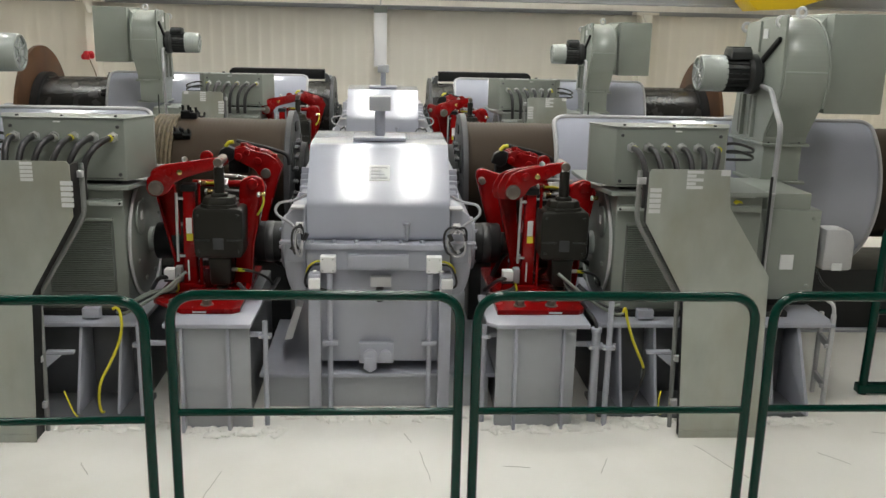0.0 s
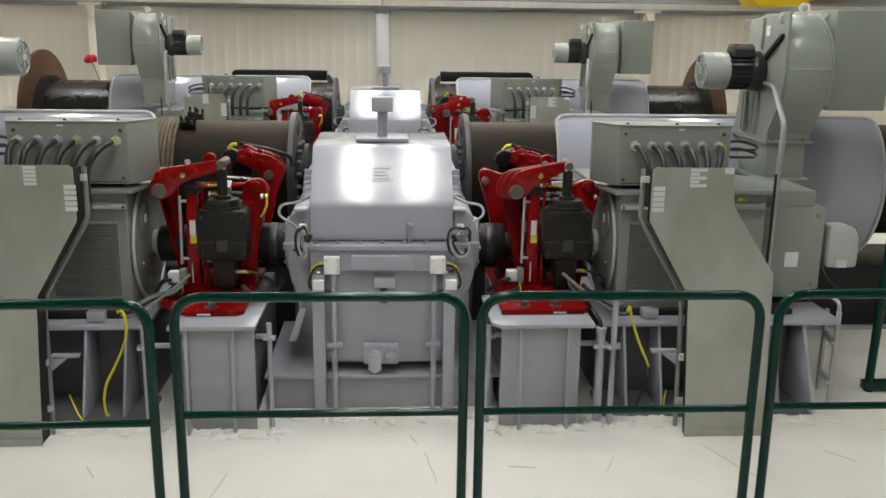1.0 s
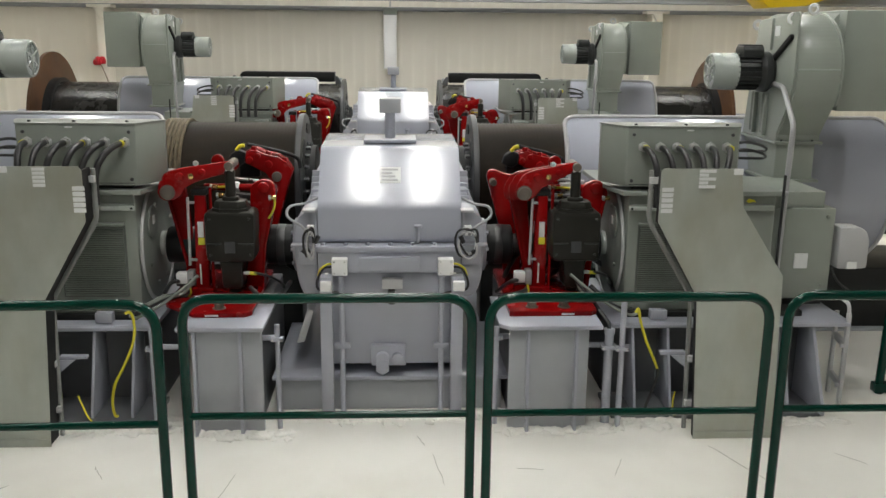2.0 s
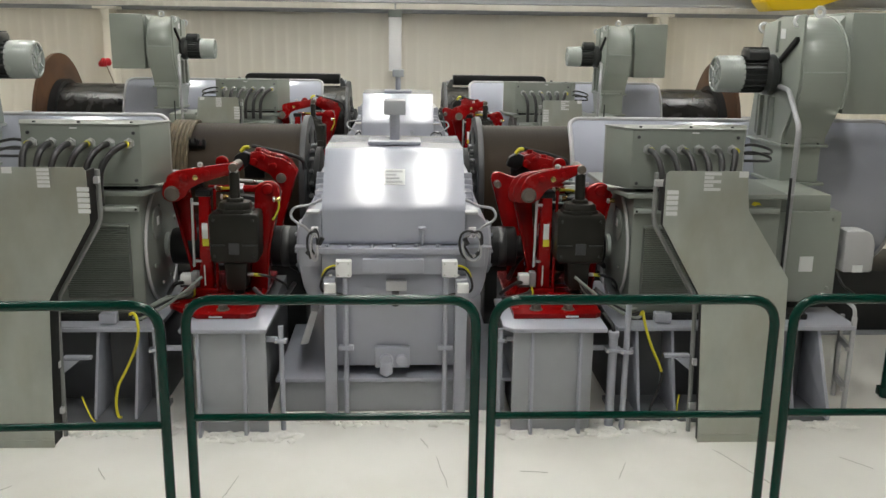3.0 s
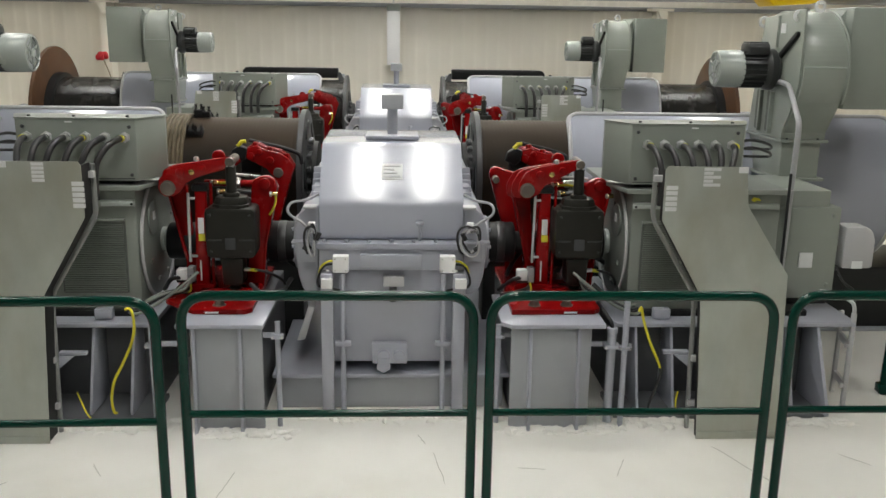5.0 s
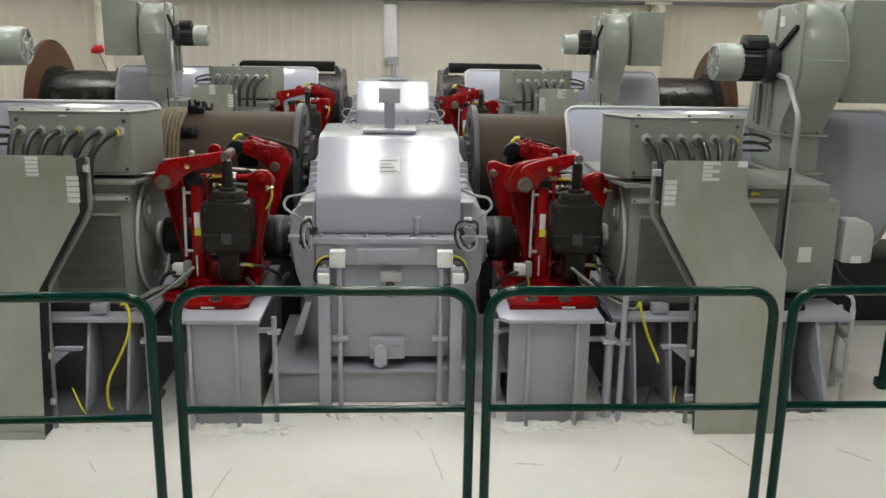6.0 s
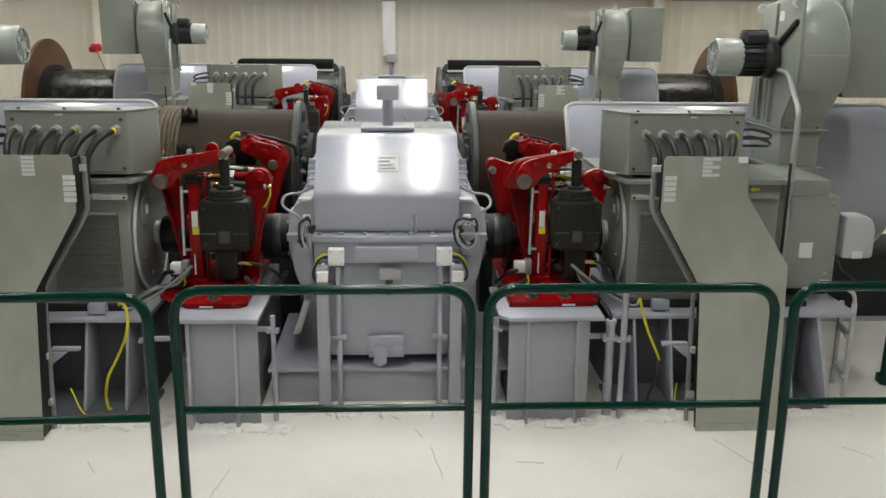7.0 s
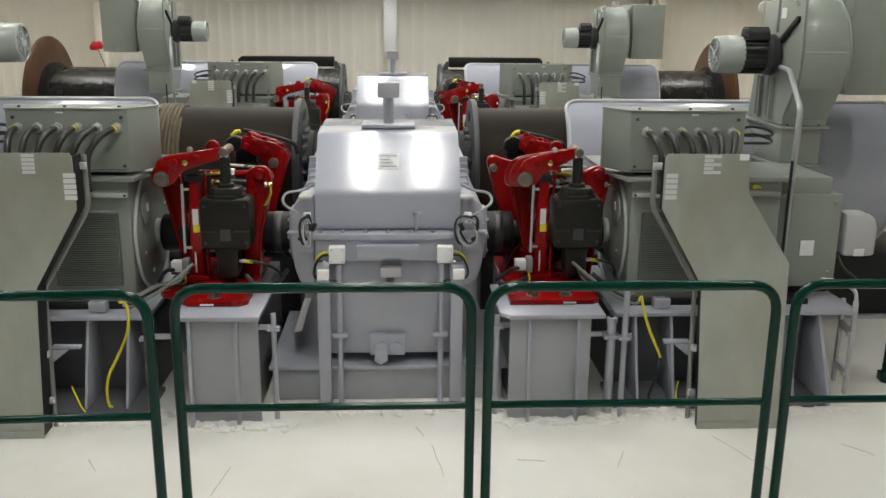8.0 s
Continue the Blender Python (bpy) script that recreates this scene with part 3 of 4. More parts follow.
    part("tie_nut", cyl("x", (x - .02, y + .2, 1.302), .034, .07, .006, 6), STEEL, t)
    for dx, dy, z in ((-.12, .1, 1.318), (-.08, .08, 1.27), (.225, .12, 1.25)):
        f = part("fitting", cyl("x", (x + dx, y + dy, z), .014, .045, .004, 12), BRASS, t)
        part("fitting_nut", cyl("x", (x + dx - .018, y + dy, z), .018, .014, .003, 6), STEEL, f)
    part("fitting_lead", tube(curve([(x - .1, y + .1, 1.318), (x - .05, y + .095, 1.32), (x - .01, y + .12, 1.31)]), .008, 8), YELLOW, t)
    if notch:
        part("side_lead", tube(curve([(x + .235, y + .12, 1.25), (x + .236, y + .115, 1.2), (x + .215, y + .12, 1.15), (x + .195, y + .13, 1.12)]), .006, 8), YELLOW, t)
    # rear lever towards the drum: three ribbed plates, pins and the release
    yr, x = y + .86, xr
    for dy in (0, .055, .11):
        e = .012 * (dy > 0)
        part("rear_plate", prism([(x - .095, 1.385), (x - .07, 1.425), (x + .01, 1.447 + e), (x + .066, 1.42 + e), (x + .166, 1.398 + e), (x + .225, 1.36), (x + .262, 1.3), (x + .235, 1.225), (x + .2, 1.1), (x + .15, .93), (x + .12, .7), (x + .02, .7), (x + .08, 1.0), (x + .118, 1.236), (x + .076, 1.287), (x - .037, 1.345)], "y", yr + dy, yr + dy + .024, .006), RED, t)
    for dx, z, r, m in ((-.03, 1.374, .027, RED), (.1, 1.346, .027, RED), (.154, 1.263, .034, PIN), (.03, 1.405, .02, RED)):
        part("rear_pin", cyl("y", (x + dx, yr + .065, z), r, .17, .006, 18), m, t)
    for dx, z in ((.0, 1.452), (.1, 1.418), (.21, 1.375)):
        part("rear_nut", cyl("z", (x + dx, yr + .04, z), .02, .03, .004, 6), RED, t)
    part("release_handle", prism([(x - .17, 1.36), (x - .15, 1.42), (x - .1, 1.45), (x - .05, 1.43), (x - .06, 1.36), (x - .1, 1.33)], "y", yr - .03, yr + .04, .01), BLACK, t)
    part("release_block", box(x - .12, x + .02, yr + .12, yr + .19, 1.24, 1.36, .01), BLACK, t)
    part("handle_grip", tube([(x - .11, yr - .02, 1.445), (x - .085, yr - .02, 1.475), (x - .055, yr - .02, 1.478)], .013, 10), YELLOW, t, "yellow release grip")
    part("rear_bar", tube(curve([(x - .06, yr + .13, 1.468), (x + .06, yr + .14, 1.44), (x + .18, yr + .15, 1.41), (x + .28, yr + .15, 1.37), (x + .3, yr + .14, 1.3)]), .014, 8), BLACK, t)
    # hoses on the base
    x = t.location.x
    for k, pts in enumerate((
            ((x + .1, y - .1, .75), (x + .17, y - .12, .7), (x + .27, y - .02, .68), (x + .3, y + .25, .68)),
            ((x - .44, y - .02, .655), (x - .38, y - .1, .69), (x - .3, y - .06, .7), (x - .24, y + .1, .69)),
            ((x - .45, y + .08, .66), (x - .37, y - .03, .76), (x - .29, y + .05, .74), (x - .24, y + .2, .7)),
            ((x - .1, y + .3, .68), (x + .05, y + .36, .78), (x + .2, y + .38, .8), (x + .33, y + .4, .72)),
            ((x - .38, y + .3, .69), (x - .3, y + .34, .82), (x - .15, y + .42, .9), (x + .1, y + .5, .85)))):
        part("base_hose", tube(curve(pts), (.014, .017, .013, .018, .016)[k], 8), RUBBER, t)
    # limit switch on the base
    sw = part("limit_switch", box(x - .35, x - .285, y - .02, y + .05, .745, .81, .006), WHITE, t, "white limit switch")
    part("switch_base", box(x - .355, x - .245, y + .0, y + .05, .725, .745, .004), FLANGE, sw)
    part("switch_head", box(x - .284, x - .245, y - .02, y + .045, .735, .825, .006), COIL, sw)
    part("switch_lead", tube(curve([(x - .27, y - .02, .735), (x - .265, y - .03, .69), (x - .3, y - .02, .66)]), .006, 8), YELLOW, t)
    return t


def coupling(x0, x1, xm0, xm1, y, z):
    """Brake coupling between motor and gearbox."""
    xc = (x0 + x1) / 2
    t = thing("brake_coupling", xc, y, z, "black steel brake wheel coupling on the motor shaft", "coupling", "shaft couplings")
    lo, hi = min(x0, x1), max(x0, x1)
    part("hub", cyl("x", ((lo + hi) / 2, y, z), .128, hi - lo, .012, 36), BLACK, t)
    part("hub_ring", cyl("x", ((lo + hi) / 2, y, z), .131, .05, .004, 36), RUBBER, t)
    lo, hi = min(x1, xm0), max(x1, xm0)
    part("brake_disc", cyl("x", ((lo + hi) / 2, y, z), .2, .03, .004, 48), STEEL, t, "bright worn brake disc")
    part("spacer", cyl("x", ((lo + hi) / 2, y, z), .07, hi - lo, .004, 28), BLACK, t)
    lo, hi = min(xm0, xm1), max(xm0, xm1)
    part("motor_half", cyl("x", ((lo + hi) / 2, y, z), .115, hi - lo, .012, 36), BLACK, t)
    part("shaft_collar", cyl("x", (xm1 + (.02 if xm1 > 0 else -.02), y, z), .066, .05, .006, 24), CAPGREY, t, "pale grey shaft collar")
    return t
# ---- motor, fan and shields; built for the right side, mirrored for the left ----
def motor(f):
    X = lambda x: 2 * AX - x if f else x
    t = thing("drive_motor", X(1.85), 5.5, .54, "grey-green electric drive motor with a top terminal box and side louvres", "motor", "drive motors")

    def p(name, bm, mat, parent=t, label="", angle=38):
        return part(name, bm, mat, parent, label, f, angle)

    def q(name, bm, mat, parent=t, label="", angle=38):
        # the left blower stands a little higher and further out
        bmesh.ops.translate(bm, verts=bm.verts, vec=(.115, 0, .04) if f else (0, 0, 0))
        return p(name, bm, mat, parent, label, angle)
    body = p("body", box(1.472, 2.38, 5.12, 5.9, .58, 1.31, .02), GREEN_GREY)
    p("body_ledge", prism([(1.428, 5.08), (1.36, 5.42), (1.36, 5.94), (2.4, 5.94), (2.4, 5.08)], "z", 1.306, 1.335, .005), GREEN_GREY)
    p("side_rib", box(1.48, 2.36, 5.09, 5.125, 1.215, 1.25, .006), GREEN_GREY)
    # near black: shade between motor and bed is put into the foot's colour
    p("foot", box(1.5, 2.6, 5.09, 5.98, .548, .585, .006), SEAM_SHADE)
    p("end_shield", lathe([(.362, 1.49), (.362, 1.463), (.35, 1.455), (.325, 1.453), (.3, 1.445), (.22, 1.44), (.12, 1.437), (.1, 1.43)], "x", (0, 5.5, .945), 48), GREEN_GREY)
    p("bearing_boss", cyl("x", (1.43, 5.5, .925), .078, .05, .008, 24), CAPGREY)
    p("rim_seal", lathe([(.359, 1.465), (.379, 1.465), (.381, 1.457), (.377, 1.449), (.363, 1.449), (.359, 1.453)], "x", (0, 5.5, .945), 48, close=False), ENCODER)
    for i in range(8):
        a = math.tau * (i + .5) / 8
        p("shield_bolt", cyl("x", (1.443, 5.5 + .265 * math.cos(a), .945 + .265 * math.sin(a)), .014, .022, .004, 10), GREEN_GREY)
    p("side_slot", box(1.468, 1.66, 5.076, 5.09, 1.216, 1.243, .004), CAPGREY)
    p("slot_hole", cyl("y", (1.485, 5.074, 1.23), .007, .008, .001, 12), SEAM_SHADE)
    p("sticker", box(1.427, 1.431, 5.3, 5.34, 1.09, 1.14, 0), PAPER)
    p("inspection_lid", cyl("x", (1.437, 5.32, 1.1), .1, .012, .004, 28), GREEN_GREY)
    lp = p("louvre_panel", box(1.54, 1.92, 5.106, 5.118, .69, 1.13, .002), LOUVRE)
    bm = bmesh.new()
    for i in range(32):
        z = .70 + i * .0134
        prism([(5.108, z + .004), (5.094, z), (5.093, z + .0025), (5.108, z + .0075)], "x", 1.55, 1.91, 0, bm)
    p("louvre_slats", bm, GREEN_GREY, lp)
    fr = box(1.535, 1.925, 5.084, 5.106, 1.125, 1.14, .002)
    p("louvre_frame", fr, GREEN_GREY, lp)
    # deep terminal box with six cable glands
    plan = [(1.44, 5.1), (1.328, 5.3), (1.328, 5.34), (2.19, 5.34), (2.19, 5.3), (2.105, 5.1)]
    tb = p("terminal_box", prism(plan, "z", 1.36, 1.71, .006), GREEN_GREY)
    p("box_lid", prism([(a + (.004 if a > 1.7 else -.004), b + (.004 if b > 5.2 else -.004)) for a, b in plan], "z", 1.7105, 1.718, .002), GREEN_GREY, tb)
    p("box_neck", box(1.5, 2.08, 5.16, 5.33, 1.33, 1.362, .006), SEAM_SHADE, tb)
    p("box_seam", box(1.46, 2.08, 5.0975, 5.0995, 1.372, 1.375, 0), SEAM_SHADE, tb)
    p("front_tag", box(1.79, 1.83, 5.0965, 5.0995, 1.69, 1.698, 0), PAPER, tb)
    for x in (1.475, 2.065):
        for z in (1.395, 1.668):
            p("lid_bolt", cyl("y", (x, 5.096, z), .011, .014, .003, 6), FLANGE, tb)
    for x in (1.5, 1.8, 2.05):
        p("lid_stud", cyl("z", (x, 5.16, 1.722), .01, .012, .003, 6), FLANGE, tb)
    for i in range(6):
        x = 1.502 + i * .1085 if f else 1.534 + i * .1
        zg = 1.61 if f else 1.596
        e = ((.11, .08, .06, .05, .02, -.02) if f else (.035, .03, .02, .005, -.03, -.075))[i]
        p("cable_gland", cyl("y", (x, 5.08, zg), .023, .05, .005, 16), STEEL, tb)
        p("gland_nut", cyl("y", (x, 5.093, zg), .031, .014, .003, 6), ENCODER, tb)
        p("power_cable", tube(curve([(x, 5.08, zg), (x + e * .2, 5.0, zg - .008), (x + e * .55, 4.93, zg - .045), (x + e * .9, 4.89, zg - .12), (x + e, 4.88, zg - .22), (x + e, 4.88, zg - .32)], 6), .0185, 12), RUBBER, tb)
        if i in (0, 2, 5):
            p("phase_mark", tube([(x + .004, 5.052, zg - .001), (x + .007, 5.036, zg - .003)], .0195, 12), YELLOW, tb)
    for z in (1.60, 1.555):
        p("control_cable", tube(curve([(2.1, 5.2, z), (2.18, 5.17, z + .02), (2.3, 5.2, z - .01), (2.34, 5.28, z - .045), (2.28, 5.34, z - .055), (2.1, 5.32, z - .05)]), .009, 8), RUBBER, tb)
    # blower: scroll housing on a rectangular duct; the scroll's axis runs along x
    xs, xe, oy, oz = 2.622, 2.912, 5.95, 2.005
    d = q("air_duct", box(xs + .005, xe - .02, 5.77, 6.32, 1.3, 1.54, .006), FAN_GREY)
    q("duct_flange", box(xs - .02, xe + .02, 5.745, 6.345, 1.538, 1.558, .004), FAN_GREY, d)
    q("lower_flange", box(xs - .02, xe + .02, 5.745, 6.345, 1.28, 1.3, .004), FAN_GREY, d)
    for x in (xs + .03, xe - .05):
        q("flange_bolt", cyl("z", (x, 5.757, 1.562), .008, .012, .002, 6), FLANGE, d)
    rim = [(oy + (.375 + .0006 * i) * math.cos(radians(60 + 5 * i)), oz + (.375 + .0006 * i) * math.sin(radians(60 + 5 * i))) for i in range(31)]
    sc = q("scroll", prism(rim + [(5.76, 1.6), (5.76, 1.558), (6.33, 1.558), (6.33, 1.8), (6.28, 2.2)], "x", xs + .004, xe, .006), FAN_GREY, t, "rounded blower scroll housing")
    edge = [(oy + (a - oy) * 1.025, oz + (b - oz) * 1.025) for a, b in rim]
    q("scroll_seam", prism(edge + [(5.9, 1.75), (6.1, 2.1)], "x", xe - .003, xe + .012, .003), FAN_GREY, sc)
    q("weld_band", box(xs + .008, xe - .006, 5.56, 5.6, 2.028, 2.04, .003), CAPGREY, sc)
    q("side_plate", prism([(5.575, 2.0), (5.58, 2.375), (5.6, 2.392), (6.18, 2.345), (6.2, 2.32), (6.33, 1.56), (5.755, 1.56), (5.75, 1.62), (5.68, 1.72), (5.61, 1.83), (5.58, 1.93)], "x", xs - .014, xs + .003, .004), FAN_GREY, sc)
    q("side_fold", box(xs - .03, xs - .013, 5.94, 5.955, 2.15, 2.355, .003), FAN_GREY, sc)
    for y in (5.92, 6.1):
        q("web_rib", box(xs - .04, xs - .013, y, y + .02, 1.58, 1.86, .003), FAN_GREY, sc)
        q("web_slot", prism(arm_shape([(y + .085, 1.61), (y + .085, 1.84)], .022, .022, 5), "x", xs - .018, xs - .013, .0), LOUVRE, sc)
    q("stiffener", prism(arm_shape([(5.88, 2.09), (5.64, 2.235)], .018, .018, 4), "x", xs - .035, xs - .013, .003), BLACK, sc)
    for y, z, x in ((6.23, 2.315, xs - .008), (5.68, 2.35, xs - .008), (5.74, 2.41, xs + .15)):
        q("lifting_eye", lathe([(.02, -.008), (.036, -.008), (.04, 0), (.036, .008), (.02, .008), (.017, 0), (.02, -.008)], "y", (x, y, z), 22, close=False), PAPER, sc, "white lifting eye")
    q("makers_plate", box(xs - .019, xs - .0145, 5.84, 5.91, 2.24, 2.305, 0), PAPER, sc)
    # fan motor
    fm = q("fan_motor", lathe([(.10, 2.34), (.105, 2.345), (.108, 2.37), (.108, 2.51), (.12, 2.52), (.136, 2.54), (.136, 2.58), (.11, 2.608)], "x", (0, oy, oz), 36), MOTORBLACK, t, "dark finned fan motor")
    for i in range(20):
        b2 = box(2.352, 2.512, -.004, .004, .1, .124, .002)
        bmesh.ops.rotate(b2, verts=b2.verts, cent=(0, 0, 0), matrix=Matrix.Rotation(i * math.pi / 10, 3, "X"))
        bmesh.ops.translate(b2, verts=b2.verts, vec=(0, oy, oz))
        q("cooling_fin", b2, MOTORBLACK, fm)
    q("cowl", lathe([(.1, 2.199), (.104, 2.19), (.116, 2.193), (.121, 2.21), (.124, 2.34), (.121, 2.362), (.1, 2.358)], "x", (0, oy, oz), 40, close=False), CAPGREY, fm, "light grey fan cowl")
    bm = cyl("x", (2.195, oy, oz), .03, .012, .003, 16)
    for k in range(6):
        b2 = box(2.191, 2.199, -.006, .006, .02, .108, .001)
        bmesh.ops.rotate(b2, verts=b2.verts, cent=(0, 0, 0), matrix=Matrix.Rotation(k * math.pi / 3, 3, "X"))
        bmesh.ops.translate(b2, verts=b2.verts, vec=(0, oy, oz))
        join(bm, b2)
    lathe([(.065, 2.192), (.072, 2.192), (.072, 2.198), (.065, 2.198)], "x", (0, oy, oz), 28, bm, False)
    q("cowl_grille", bm, CAPGREY, fm)
    q("cowl_back", cyl("x", (2.214, oy, oz), .105, .01, .001, 28), PEDESTAL, fm)
    mt = q("motor_terminal", prism([(5.86, 2.1), (5.86, 2.15), (5.88, 2.175), (6.0, 2.175), (6.02, 2.15), (6.02, 2.1)], "x", 2.385, 2.525, .008), MOTORBLACK, fm)
    q("terminal_lid", box(2.39, 2.52, 5.885, 5.995, 2.174, 2.184, .003), MOTORBLACK, mt)
    # intake silencer box beside the scroll
    q("intake_box", box(3.0, 3.4, 5.75, 6.4, 1.76, 2.41, .01), FAN_GREY, t, "flat grey intake box")
    q("intake_throat", prism([(2.925, 1.8), (2.925, 2.3), (3.005, 2.4), (3.005, 1.77)], "y", 5.85, 6.3, .004), FAN_GREY, t)
    # conduit from the fan motor down to the base
    q("conduit", tube(rounded([(2.6, 5.84, 1.93), (2.56, 5.6, 1.92), (2.455, 5.165, 1.72), (2.43, 5.15, .55)], .06), .0165, 12), COIL, t, "pale grey conduit")
    q("conduit_clamp", box(2.395, 2.455, 5.13, 5.21, 1.3, 1.325, .004), COIL, t)
    # end casing and encoder
    ec = p("end_casing", box(2.4, 2.8, 5.2, 5.85, .63, 1.21, .012), FAN_GREY, t)
    p("casing_top", box(2.41, 2.73, 5.22, 5.83, 1.205, 1.31, .008), FAN_GREY, ec)
    p("casing_foot", box(2.4, 2.78, 5.23, 5.85, .585, .632, .004), SEAM_SHADE, ec)
    p("casing_tag", box(2.56, 2.645, 5.192, 5.199, .83, .925, .0), PAPER, ec, "white sticker")
    for x, z in ((2.46, 1.16), (2.75, 1.16), (2.75, .72), (2.46, .7)):
        p("casing_bolt", cyl("y", (x, 5.196, z), .014, .012, .003, 8), FAN_GREY, ec)
    p("encoder_cover", prism([(2.84, .82), (2.84, 1.09), (2.97, 1.09), (3.02, 1.06), (3.04, 1.0), (3.04, .82)], "y", 5.2, 5.34, .022), ENCODER, t, "light grey encoder hood")
    p("encoder_plate", box(2.9, 2.965, 5.192, 5.199, .825, .87, 0), PAPER, t)
    p("encoder_boss", cyl("x", (2.83, 5.4, .95), .07, .07, .006, 20), BLACK, t)
    p("encoder_lead", tube(curve([(2.83, 5.25, .82), (2.86, 5.2, .74), (2.93, 5.18, .68), (2.95, 5.2, .58)]), .008, 8), RUBBER, t)
    p("warning_mark", prism([(2.19, 1.268), (2.205, 1.285), (2.24, 1.278), (2.25, 1.262), (2.225, 1.266), (2.21, 1.257)], "y", 5.114, 5.119, 0), YELLOW, t)
    p("junction_case", box(1.62, 1.72, 5.0, 5.06, .56, .62, .006), PALE, t)
    return t


def motor_bed(f):
    X = lambda x: 2 * AX - x if f else x
    t = thing("motor_pedestal", X(2.0), 5.4, 0, "welded grey steel pedestal under the drive motor", "pedestal", "steel pedestals")

    def p(name, bm, mat, label=""):
        return part(name, bm, mat, t, label, f)
    p("bed_plate", box(1.38, 2.86, 4.98, 6.0, .515, .548, .005), PALE)
    # web and foot plate coloured dark for the shade under the bed plate
    p("web", box(1.4, 2.62, 5.16, 5.9, .0, .515, .004), RECESS_SHADE)
    p("foot_plate", box(1.36, 2.66, 4.8, 5.159, .0, .03, .004), RECESS_SHADE)
    for x in (*((1.495, 1.726) if f else (1.511, 1.727)), 2.1, 2.45):
        p("gusset", prism([(4.99, .515), (5.159, .515), (5.159, .03), (4.84, .03), (4.84, .06)], "x", x - .008, x + .008, .002), PALE)
    p("end_gusset", prism([(4.99, .515), (5.3, .515), (5.3, .03), (4.76, .03), (4.76, .06)], "x", 2.622, 2.642, .002), PALE)
    p("plate_lip", box(1.39, 2.85, 4.966, 4.979, .52, .544, .003), PALE)
    return t


def brake_table(x0, x1, p0, p1, cut_left, ribs, group):
    """Low steel table that carries a brake: top plate from x0 to x1, front panel from p0 to p1."""
    t = thing("brake_table", (x0 + x1) / 2, 5.1, 0, "grey steel table with stiffened panels under the brake", "pedestal", group)
    c = .055 if cut_left else 0
    top = [(x0, 4.66 + c), (x0 + c, 4.66), (x1, 4.66), (x1 + .01, 5.25), (x0, 5.25)]
    part("table_top", prism(top if c else top[1:], "z", .615, .64, .004), PALE, t)
    part("panel", box(p0, p1, 4.7, 4.735, 0, .615, .003), PEDESTAL, t)
    # core coloured dark for the shade under the table top
    part("core", box(p0 + .03, p1 - .03, 4.736, 5.9, 0, .614, .003), RECESS_SHADE, t)
    for x in ribs:
        part("rib", prism([(4.67, .615), (4.699, .615), (4.699, 0), (4.63, 0)], "x", x - .009, x + .009, .002), PALE, t)
        part("rib_foot", prism([(x - .05, 4.64), (x + .05, 4.64), (x + .04, 4.698), (x - .04, 4.698)], "z", 0, .008, .002), FLOOR, t)
    return t


def shield(f):
    X = lambda x: 2 * AX - x if f else x
    t = thing("cable_shield", X(1.85), 4.6, 0, "bare sheet steel cable guard standing on the floor", "cable guard", "cable guards")
    y = 4.55

    def p(name, bm, mat, parent=t, label=""):
        if f:
            bmesh.ops.translate(bm, verts=bm.verts, vec=(.08, 0, 0))
        return part(name, bm, mat, parent, label, f)
    out = [(1.50, 1.55), (1.485, 1.53), (1.485, 1.26), (1.73, .84), (1.775, .0), (2.235, .0), (2.2, .96), (1.945, 1.34), (1.92, 1.55)]
    sh = p("plate", prism(out, "y", y - .003, y + .003, 0), GALV)
    p("toe_flange", box(1.77, 2.24, y - .012, y - .003, .0, .045, .002), GALV, sh)
    for k, (x, z, w, h, n) in enumerate(((1.495, 1.448, .062, .022, 5), (1.69, 1.545, .09, .016, 5), (1.875, 1.55, .05, .032, 1))):
        for i in range(n):
            ww = .062 if f and k == 1 else w * (1 if k != 1 or i % 2 == 0 else .55)
            p("sticker", box(x - (.02 if f else 0), x - (.02 if f else 0) + ww, y - .006, y - .0035, z - h - i * h * 1.3, z - i * h * 1.3, 0), PAPER, sh)
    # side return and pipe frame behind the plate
    p("side_return", prism([(1.487, 1.53), (1.497, 1.53), (1.497, 1.262), (1.742, .84), (1.79, .0), (1.78, .0), (1.732, .838), (1.487, 1.258)], "y", y + .0035, y + (.13 if f else .05), 0), SEAM_SHADE)
    p("frame_pipe", tube(rounded([(1.475, y + .14, 1.52), (1.475, y + .14, 1.24), (1.745, y + .14, .80), (1.765, y + .14, .0)], .05), .013, 10), PIPE)
    p("back_post", box(2.2, 2.213, y + .1, y + .115, .0, 1.5, .003), SEAM_SHADE)
    for z in (.15, .42, 1.45):
        p("frame_lug", box(1.46 if z > 1 else 1.75, 1.52 if z > 1 else 1.8, y + .1, y + .13, z, z + .035, .003), ENCODER)
    p("frame_bracket", box(1.6, 1.75, y + .16, y + .2, .445, .463, .003), PALE)
    p("bracket_gusset", prism([(1.66, .445), (1.75, .445), (1.75, .37)], "y", y + .15, y + .158, .001), PALE)
    return t


